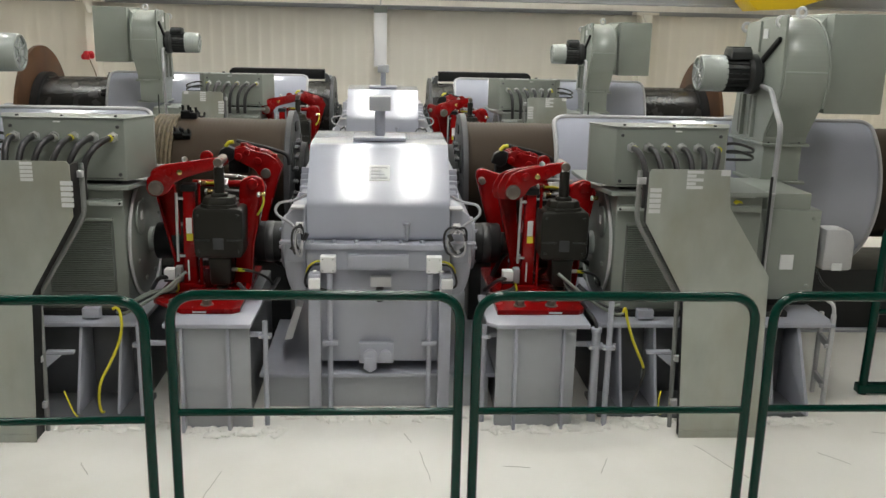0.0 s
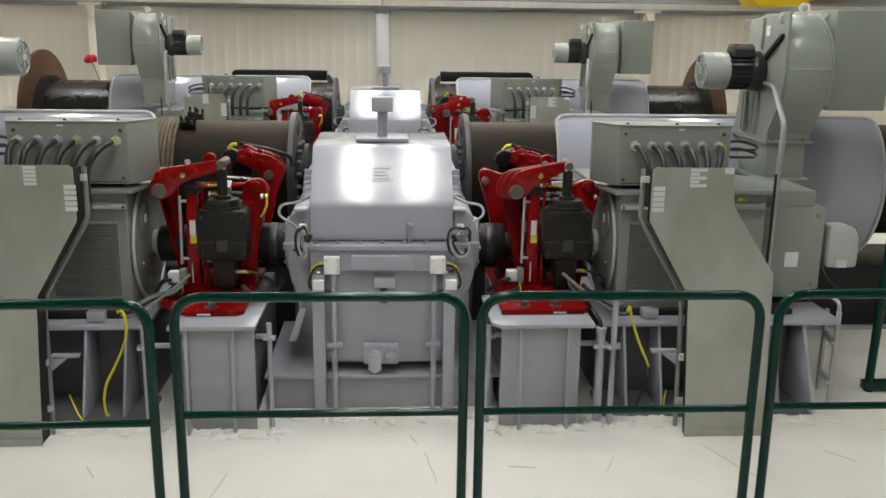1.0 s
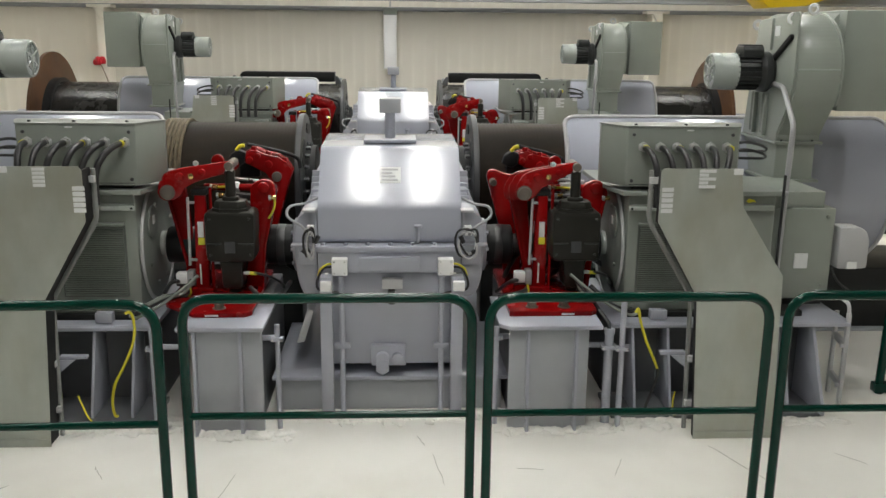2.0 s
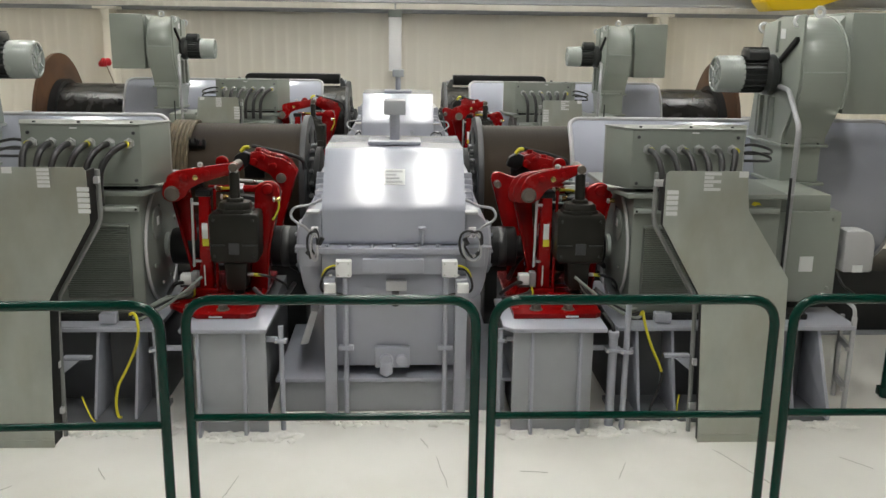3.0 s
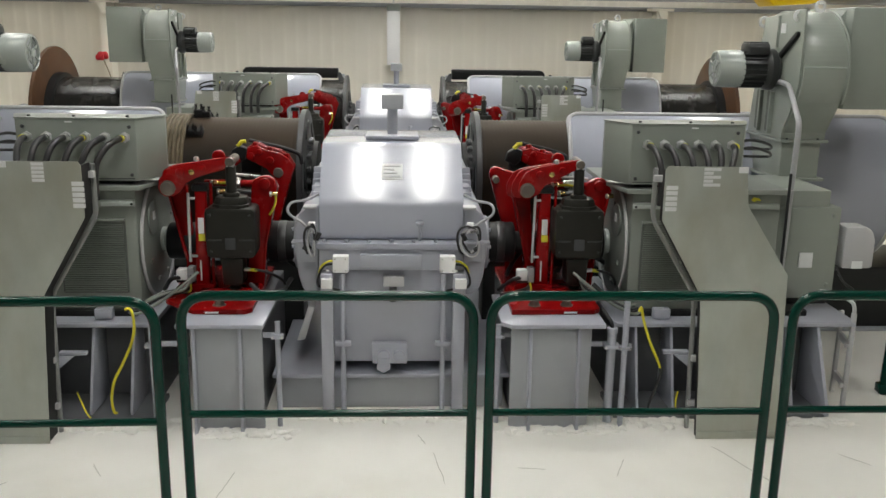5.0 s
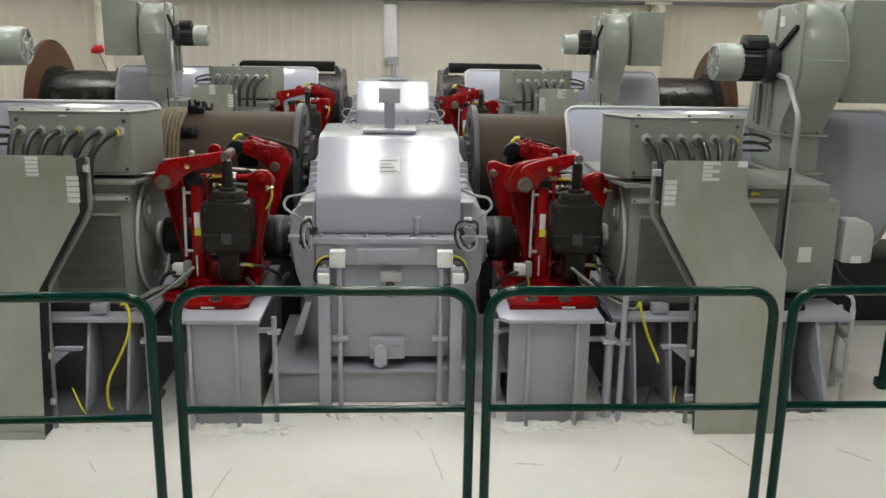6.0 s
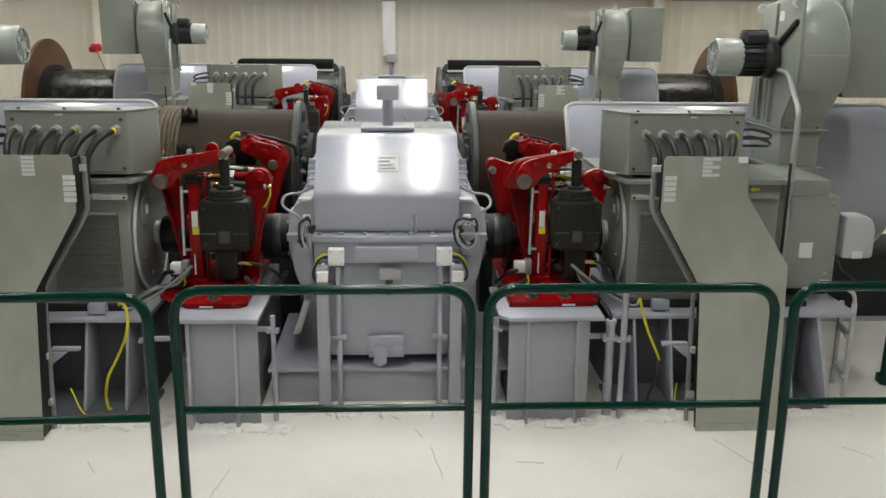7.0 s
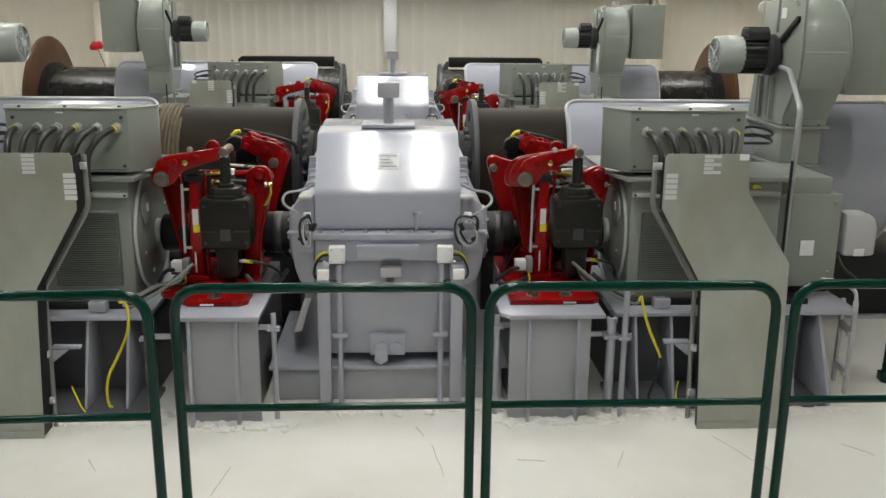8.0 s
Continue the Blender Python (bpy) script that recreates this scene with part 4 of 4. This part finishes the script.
def drum(f, y, back):
    X = lambda x: 2 * AX - x if f else x
    zc, r = (1.0, .565) if back else (1.13, .435)
    rf, xd = r + .065, (4.48 if f else 4.4)
    t = thing("rope_drum", X(2.4), y, zc, "turning brown steel rope drum with a grey slotted flange" if not back else "turning greased black rope drum with a rusty end disc", "rope drum", "rope drums")

    def p(name, bm, mat, parent=t, label="", angle=38):
        return part(name, bm, mat, parent, label, f, angle)
    # grooved shell
    prof, x = [(r, .68)], .72
    while x < xd - .08:
        prof += [(r, x), (r - .006, x + .012)]
        x += .03
    prof.append((r, xd))
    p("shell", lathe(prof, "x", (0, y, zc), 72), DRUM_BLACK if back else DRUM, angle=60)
    fl = lathe([(.06, .64), (rf - .07, .64), (rf - .005, .645), (rf, .65), (rf, .685), (rf - .005, .69), (rf - .07, .695), (.06, .70)], "x", (0, y, zc), 64)
    fo = p("flange", fl, FLANGE)
    for i in range(6):
        bm = bmesh.new()
        for xs in ((.632, .644), (.692, .704)):
            b2 = prism(arm_shape([(-.075, .385), (.075, .385)], .038, .038, 6), "y", 0, xs[1] - xs[0], 0)
            for v in b2.verts:
                v.co = Vector((xs[0] + v.co.y, v.co.x, v.co.z))
            bmesh.ops.rotate(b2, verts=b2.verts, cent=(0, 0, 0), matrix=Matrix.Rotation(i * math.pi / 3, 3, "X"))
            bmesh.ops.translate(b2, verts=b2.verts, vec=(0, y, zc))
            bmesh.ops.recalc_face_normals(b2, faces=b2.faces)
            join(bm, b2)
        p("flange_slot", bm, BLACK, fo)
    for i in range(18):
        a = i * math.pi / 9
        p("flange_bolt", cyl("x", (.63, y + .27 * math.cos(a), zc + .27 * math.sin(a)), .018, .05, .004, 6), FLANGE, fo)
    p("coupling_barrel", lathe([(.24, .56), (.26, .565), (.26, .6), (.18, .605), (.18, .645)], "x", (0, y, zc), 40), BLACK)
    if back:
        p("end_disc", lathe([(.1, xd), (.945, xd), (.955, xd + .006), (.955, xd + .05), (.945, xd + .056), (.1, xd + .056)], "x", (0, y, zc), 72), RUST, t, "large rusty brake disc")
        for i in range(5 if f else 0):
            b2 = box(3.54, 3.61, -.03, .03, r, r + .05, .006)
            for dx in (3.56, 3.59):
                cyl("z", (dx, 0, r + .06), .01, .04, .002, 6, b2)
            bmesh.ops.rotate(b2, verts=b2.verts, cent=(0, 0, 0), matrix=Matrix.Rotation(-radians(i * 36 - 120), 3, "X"))
            bmesh.ops.translate(b2, verts=b2.verts, vec=(0, y, zc))
            p("rope_clamp", b2, BLACK, t, "black rope clamp")
        p("disc_hub", lathe([(.6, xd - .1), (.62, xd - .09), (.62, xd), (.6, xd + .002)], "x", (0, y, zc), 48), BLACK)
    else:
        pts = []
        x0 = 1.5 if f else 1.62
        for i in range(24 * 6):
            a = i * 2 * math.pi / 24
            pts.append((x0 + .03 * i / 24, y + (r + .012) * math.cos(a), zc + (r + .012) * math.sin(a)))
        p("rope", tube(pts, .0145, 8), ROPE, t, "wire rope turns")
        if f:
            for i in range(4):
                for x, w, h in ((1.455, .035, .03), (1.4, .028, .015)):
                    b2 = box(x - w, x + w, -.03, .03, r + .0, r + .03 + h, .006)
                    for dx in (-.02, .02):
                        cyl("z", (x + dx, 0, r + .05 + h), .01, .04, .002, 6, b2)
                    bmesh.ops.rotate(b2, verts=b2.verts, cent=(0, 0, 0), matrix=Matrix.Rotation(-radians(i * 36 - 78), 3, "X"))
                    bmesh.ops.translate(b2, verts=b2.verts, vec=(0, y, zc))
                    p("rope_clamp", b2, BLACK, t, "black rope clamp")
    return t


def drum_bearing(f, y, back):
    X = lambda x: 2 * AX - x if f else x
    t = thing("drum_bearing", X(4.875), y, 0 if back else .502, "grey pedestal bearing at the end of the drum", "bearing", "drum bearings")
    z, zb = (1.0, 0) if back else (1.13, .502)
    part("pedestal", prism([(y - .28, zb), (y + .28, zb), (y + .18, z - .1), (y - .18, z - .1)], "x", 4.75, 5.0, .01), PEDESTAL, t, "", f)
    part("bearing_housing", cyl("x", (4.875, y, z), .2, .26, .02, 32), PALE, t, "", f)
    part("shaft", cyl("x", (4.6, y, z), .09, .5, .004, 24), STEEL, t, "", f)
    return t


def drum_cover(f, y, x0, x1):
    """Curved guard sheet in front of the drum with a rolled rim."""
    X = lambda x: 2 * AX - x if f else x
    zc, R = 1.13, .62
    t = thing("drum_cover", X((x0 + x1) / 2), y - R, 0, "curved pale grey sheet guard in front of the rope drum", "drum cover", "drum covers")

    def at(x, a, r=R):
        return Vector((x, y - r * math.sin(a), zc + r * math.cos(a)))
    a0, a1, rc = radians(33), radians(150), .09
    bm = bmesh.new()
    n, m = 48, 30
    cols = []
    for i in range(n + 1):
        x = x0 + (x1 - x0) * i / n
        d = min(x - x0, x1 - x)
        inset = (rc - math.sqrt(max(0, rc * rc - (rc - d) ** 2))) / R if d < rc else 0
        cols.append([[bm.verts.new(at(x, a0 + inset + (a1 - a0 - inset) * j / m, R - q)) for j in range(m + 1)] for q in (0, .006)])
    for c0, c1 in zip(cols, cols[1:]):
        for q in (0, 1):
            for j in range(m):
                bm.faces.new((c0[q][j], c1[q][j], c1[q][j + 1], c0[q][j + 1]))
        bm.faces.new((c0[0][0], c1[0][0], c1[1][0], c0[1][0]))
    bmesh.ops.recalc_face_normals(bm, faces=bm.faces)
    part("sheet", bm, HOOD, t, "", f)
    line = [at(x0, a1 - (a1 - a0 - .17) * i / 20) for i in range(21)]
    line += [at(x0 + rc - rc * math.cos(radians(b)), a0 + (rc - rc * math.sin(radians(b))) / R) for b in range(10, 90, 16)]
    line += [at(x0 + rc, a0), at(x1 - rc, a0)]
    line += [at(x1 - rc + rc * math.sin(radians(b)), a0 + (rc - rc * math.cos(radians(b))) / R) for b in range(10, 90, 16)]
    line += [at(x1, a0 + .17 + (a1 - a0 - .17) * i / 20) for i in range(21)]
    part("rim", tube(line, .016, 10), ENCODER, t, "", f)
    for x in (x0 + .3, x1 - .3):
        part("stay", tube([at(x, a1 - .02), (x, y - .35, .02)], .02, 8), PEDESTAL, t, "", f)
    return t


def rope_guard(f, y):
    X = lambda x: 2 * AX - x if f else x
    t = thing("rope_guard", X(1.42), y, 0, "black rope guard box over the drum on grey brackets", "rope guard", "rope guards")
    part("guard_box", prism([(.80, 1.58), (.80, 1.71), (2.04, 1.71), (2.08, 1.67), (2.08, 1.58)], "y", y, y + .22, .01), BLACK, t, "", f)
    for x in (.74, 2.12):
        part("bracket", box(x - .025, x + .025, y + .02, y + .2, 0, 1.63, .005), PEDESTAL, t, "", f)
        part("bracket_arm", prism([(x - .1, 1.45), (x + .02, 1.66), (x + .05, 1.66), (x + .05, 1.35)], "y", y - .02, y + .015, .004), FLANGE, t, "", f)
    return t
# ---- small things ----
def earth_cable(points, y, cut, r=.0085):
    """Cable through points (x, z) in front of the pedestal; past cut it is dark."""
    t = thing("earth_cable", points[0][0], y, .0, "yellow-green earth cable hanging from the bed plate to the floor", "cable", "earth cables")
    line = curve([(x, y - .02 * i / len(points), z) for i, (x, z) in enumerate(points)])
    part("sheath", tube(line[:cut] if cut else line, r, 8), YELLOW, t)
    if cut:
        part("dark_end", tube(line[cut - 1:], .0085, 8), RUBBER, t)
    return t


def stand_pipe(x, y, top, r, clamp, rail):
    t = thing("stand_pipe", x, y, 0, "pale grey cable pipe standing on the floor with a clamp", "pipe", "cable pipes")
    part("pipe", tube([(x, y, 0), (x, y, top)], r, 12), PALE, t)
    cl = part("clamp", box(x - r - .02, x + r + .02, y - r - .006, y + r + .006, clamp, clamp + .024, .004), PALE, t)
    for s in (-1, 1):
        part("clamp_bolt", cyl("y", (x + s * (r + .011), y - r - .009, clamp + .012), .007, .01, .002, 6), STEEL, cl)
    if rail:
        part("bracket_rail", box(min(x, x + rail), max(x, x + rail), y + r + .0065, y + r + .022, clamp - .004, clamp + .026, .002), PALE, t)
    if r > .02:
        part("pipe_end", cyl("z", (x, y, top + .008), r + .006, .03, .004, 14), PALE, t)
        part("cable", tube(curve([(x, y, top), (x - .005, y + .02, top + .05), (x - .04, y + .1, top + .1)]), .012, 8), RUBBER, t)
    return t


def hose_bundle(f):
    """Conduits that run under the brake to the motor."""
    X = lambda x: 2 * AX - x if f else x
    t = thing("cable_bundle", X(1.33), 5.1, .58, "grey and black conduits lying on the pedestal", "cables", "conduit bundles")
    rng = random.Random(4 if f else 5)
    for k in range(5):
        y = 4.98 + k * .045
        z = .6 + .012 * (k % 3)
        pts = [(1.12 + .02 * k, y + .05, .84 - .02 * k), (1.22, y, .76 - .02 * k), (1.34, y - .01, z + .07), (1.46, y - .03, z + .012), (1.52, y, z + .008)]
        part("conduit", tube(curve([(a + rng.uniform(-.01, .01), b, c) for a, b, c in pts]), .008 if k % 2 else .0095, 8), GREEN_GREY if k % 2 == 0 else RUBBER, t, "", f)
    return t


def frame_stand():
    """Short ladder-like frame at the end of the motor bed."""
    t = thing("ladder_stand", 2.86, 5.1, 0, "pale grey steel ladder stand beside the motor pedestal", "stand", "")
    part("upright", box(2.83, 2.856, 4.975, 5.0, 0, .6, .003), ENCODER, t)
    part("upright", box(2.868, 2.892, 5.19, 5.215, 0, .55, .003), ENCODER, t)
    for z in (.11, .37):
        part("rung", prism([(2.832, 5.0), (2.854, 5.0), (2.89, 5.19), (2.87, 5.19)], "z", z, z + .045, .002), ENCODER, t)
        part("rung_nose", box(2.81, 2.832, 4.98, 4.996, z + .01, z + .035, .002), ENCODER, t)
    part("top_rail", tube(rounded([(2.843, 4.987, .59), (2.838, 4.99, .66), (2.8, 5.1, .69), (2.7, 5.16, .69)], .05), .012, 8), ENCODER, t)


def rose():
    t = thing("artificial_flower", -4.2, 13.4, 0, "small red artificial rose on a thin stem, standing by the column", "flower")
    part("stem", tube(curve([(-4.12, 13.4, 0.02), (-4.12, 13.4, 1.0), (-4.14, 13.4, 1.45), (-4.23, 13.4, 1.74)]), .009, 6), STEM, t)
    bm = bmesh.new()
    rng = random.Random(3)
    for i in range(16):
        a, r = i * 2.4, .012 + .0035 * i
        b2 = bmesh.new()
        bmesh.ops.create_uvsphere(b2, u_segments=8, v_segments=5, radius=.05)
        for v in b2.verts:
            v.co = Vector((v.co.x * .9, v.co.y * .35, v.co.z * 1.0))
        bmesh.ops.rotate(b2, verts=b2.verts, cent=(0, 0, 0), matrix=Matrix.Rotation(a, 3, "Z") @ Matrix.Rotation(rng.uniform(-.5, .2), 3, "X"))
        bmesh.ops.translate(b2, verts=b2.verts, vec=(-4.25 + r * math.cos(a), 13.4 + r * math.sin(a), 1.8 + rng.uniform(-.02, .02)))
        join(bm, b2)
    part("bloom", bm, PETAL, t, "red bloom")
    part("vase", lathe([(.07, 0), (.08, .01), (.06, .2), (.05, .3)], "z", (-4.12, 13.4, 0), 16), WHITE, t)


def wall_panel():
    t = thing("wall_duct", -.01, 13.5, 1.2, "white flat cable duct on the wall between grey end pieces", "cable duct")
    part("duct", box(-.105, .085, 13.45, 13.78, 1.72, 2.6, .006), WHITE, t)
    part("end_piece", box(-.11, .09, 13.44, 13.78, 2.5, 2.6, .005), FAN_GREY, t)
    part("rod", tube([(-.01, 13.6, 2.6), (-.01, 13.6, 2.75)], .012, 8), STEEL, t)


def crane_block():
    t = thing("overhead_crane", 5.6, 12.0, 2.7, "yellow overhead crane end carriage on the runway beam", "crane")
    part("carriage", prism([(5.1, 2.77), (5.23, 2.633), (5.78, 2.667), (6.12, 2.785), (6.9, 2.95), (6.9, 3.4), (5.1, 3.4)], "y", 12.4, 12.94, .02), CRANE, t)
    part("end_truck", box(5.0, 6.8, 12.9, 13.5, 3.081, 3.38, .02), CRANE, t)


def floor_marks():
    """Paint build-up along the foot of the machines and a few cracks in the floor coat."""
    bm = bmesh.new()
    rng = random.Random(11)
    spans = ((-1.8, -1.05, 4.66, 4.86, 130), (-1.05, -.5, 4.58, 4.7, 60), (-.5, .7, 4.76, 4.9, 60), (.7, 1.3, 4.6, 4.72, 70), (1.28, 1.8, 4.66, 4.86, 110), (2.3, 2.75, 4.68, 4.8, 40))
    for xa, xb, ya, yb, n in spans:
        for i in range(n):
            x, y = rng.uniform(xa, xb), rng.triangular(ya, yb, yb)
            b2 = bmesh.new()
            bmesh.ops.create_icosphere(b2, subdivisions=2, radius=1)
            sx, sy, sz = rng.uniform(.012, .06), rng.uniform(.012, .05), rng.uniform(.004, .022)
            ph = rng.uniform(0, 6)
            for v in b2.verts:
                w = 1 + .3 * math.sin(3 * math.atan2(v.co.y, v.co.x) + ph)
                v.co = Vector((x + v.co.x * sx * w, y + v.co.y * sy * w, max(-.002, v.co.z * sz)))
            join(bm, b2)
    structure("floor_paint_ridge", bm, FLOOR, "lumpy white paint along the foot of the machines", 60)
    for i, (a, b) in enumerate((((-1.86, 4.12), (-2.13, 3.85)), ((1.83, 4.45), (2.02, 4.0)), ((.28, 4.4), (.33, 4.05)), ((1.62, 3.72), (1.95, 3.7)), ((-.75, 4.2), (-.8, 3.9)), ((-1.5, 4.3), (-1.42, 4.16)), ((.72, 4.22), (.86, 4.2)), ((-.1, 3.86), (.05, 3.84)), ((1.3, 4.3), (1.22, 4.12)), ((2.5, 4.35), (2.62, 4.2)), ((-2.3, 4.3), (-2.12, 4.26)), ((2.95, 4.6), (3.2, 4.55)), ((.2, 4.62), (.24, 4.5)))):
        a, b = Vector((*a, 0)), Vector((*b, 0))
        d = (b - a).normalized()
        nrm = Vector((-d.y, d.x, 0)) * .0016
        pts = []
        for k in range(11):
            w = Vector((rng.uniform(-1, 1), rng.uniform(-1, 1), 0)) * .004
            pts.append(a.lerp(b, k / 10) + w)
        poly = [(q + nrm * (1 if 0 < k < 10 else .2))[:2] for k, q in enumerate(pts)] + [(q - nrm * (1 if 0 < k < 10 else .2))[:2] for k, q in reversed(list(enumerate(pts)))]
        structure("floor_crack_%d" % (i + 1), prism(poly, "z", -.01, .0015, 0), CRACK, "fine dark crack in the floor paint")


def rear_table(x):
    """Second table behind the coupling; a near-black block paints the shade between its webs."""
    t = thing("brake_table", x, 6.05, 0, "rear table, pale top plate over a near-black block of painted shade", "pedestal", "brake tables")
    part("table_top", prism([(x - .33, 5.98), (x + .27, 5.98), (x + .33, 6.04), (x + .33, 6.3), (x - .33, 6.3)], "z", .66, .69, .004), PALE, t)
    part("web", box(x - .3, x + .3, 6.0, 6.28, 0, .66, .004), SEAM_SHADE, t)
    return t


def drum_base(f, y, back):
    """Welded girder under the drum, coloured near black for the shade there."""
    X = lambda x: 2 * AX - x if f else x
    t = thing("drum_girder", X(2.8), y, 0, "steel girder under the drum, near black for the shade there", "girder", "drum girders")
    part("girder", box(.72, 4.1 if back else 5.1, y - .36, y + .4, .02, .38 if back else .5, .006), SEAM_SHADE, t, "", f)
    part("girder_foot", box(.68, 4.15 if back else 5.15, y - .42, y + .46, 0, .02, .003), PEDESTAL, t, "", f)
    return t


# ---- put it together ----
ROW = 5.35
hall()
lamps()
rails()
gearbox()
DRUMS = []
for flip in (False, True):
    s = -1 if flip else 1
    for make in (motor, motor_bed, shield):
        ob = make(flip)
        copy_thing(ob, pose(ob.location.x + (.18 * s if make is shield else (.05 if flip else -.02) if make is motor else 0), ob.location.y + ROW, ob.location.z))
    DRUMS.append(drum(flip, 6.8, False))
    DRUMS.append(drum(flip, 12.15, True))
    for y in (6.8, 12.15):
        drum_bearing(flip, y, y > 10)
        drum_base(flip, y, y > 10)
    drum_cover(flip, 6.8, 1.31 if not flip else 1.62, 3.72)
    drum_cover(flip, 12.15, .98, 3.5)
    rope_guard(flip, 12.3)
    hose_bundle(flip)
SHAFT_Z = .915
for x, xt, table, shaft, lv, xr, b0, b1, notch in ((1.16, .98, (.665, 1.25, .725, 1.18, True, (.83, 1.107)), (.64, .82, 1.2, 1.39), -.31, .985, -.42, .1, 0), (-.893, -.88, (-1.135, -.655, -1.055, -.67, False, (-1.04, -.785)), (-.55, -.73, -1.16, -1.35), -.365, -.893, -.382, .148, .2)):
    b = brake(x, 5.2, lv, xr, b0, b1, notch)
    rear_table(xt)
    copy_thing(b, pose(x + (-.08 if x > 0 else -.06), 5.45 + ROW, .55))
    c = coupling(*shaft, 5.5, SHAFT_Z)
    copy_thing(c, pose(c.location.x, c.location.y + ROW, c.location.z))
    tb = brake_table(*table, "brake tables")
    copy_thing(tb, pose(tb.location.x, 5.1 + ROW, 0))
earth_cable([(-1.46, .66), (-1.438, .668), (-1.419, .638), (-1.415, .55), (-1.44, .45), (-1.496, .33), (-1.548, .228), (-1.568, .123), (-1.56, .045), (-1.54, .036)], 4.87, 0)
earth_cable([(1.49, .65), (1.503, .672), (1.519, .6), (1.563, .47), (1.637, .303), (1.634, .227), (1.604, .133), (1.583, .07), (1.59, .04), (1.63, .036)], 4.87, 33)
earth_cable([(-1.74, .19), (-1.722, .14), (-1.695, .07), (-1.67, .036)], 4.8, 0, .005)
earth_cable([(1.735, .18), (1.725, .12), (1.728, .06), (1.74, .036)], 4.8, 0, .005)
stand_pipe(1.308, 4.75, .57, .026, .47, -.14)
stand_pipe(1.378, 4.72, .78, .017, .47, .05)
stand_pipe(-.589, 4.75, .63, .015, .53, -.17)
stand_pipe(.66, 4.78, .6, .015, .52, .17)
stand_pipe(-1.3, 4.8, .6, .019, .46, .14)
frame_stand()
rose()
wall_panel()
crane_block()
floor_marks()


def motions():
    """The four drums turn: slowly at first, then at full speed; degrees by seconds."""
    knots = ((0, 0), (.5, 26), (1, 53), (1.5, 84), (2, 128), (2.5, 193), (2.9, 262), (3.5, 388), (4, 496), (4.58, 626), (5.2, 822), (5.76, 1003), (6.35, 1180), (6.95, 1366), (7.5, 1529), (8, 1677))
    ts, vs = [k[0] for k in knots], [k[1] for k in knots]
    for ob in DRUMS:
        p0 = ob.location.copy()
        rows = []
        for i in range(81):
            t = i / 10
            rows.append((t, pose(*p0, -float(np.interp(t, ts, vs)))))
        walk(ob, rows)


motions()
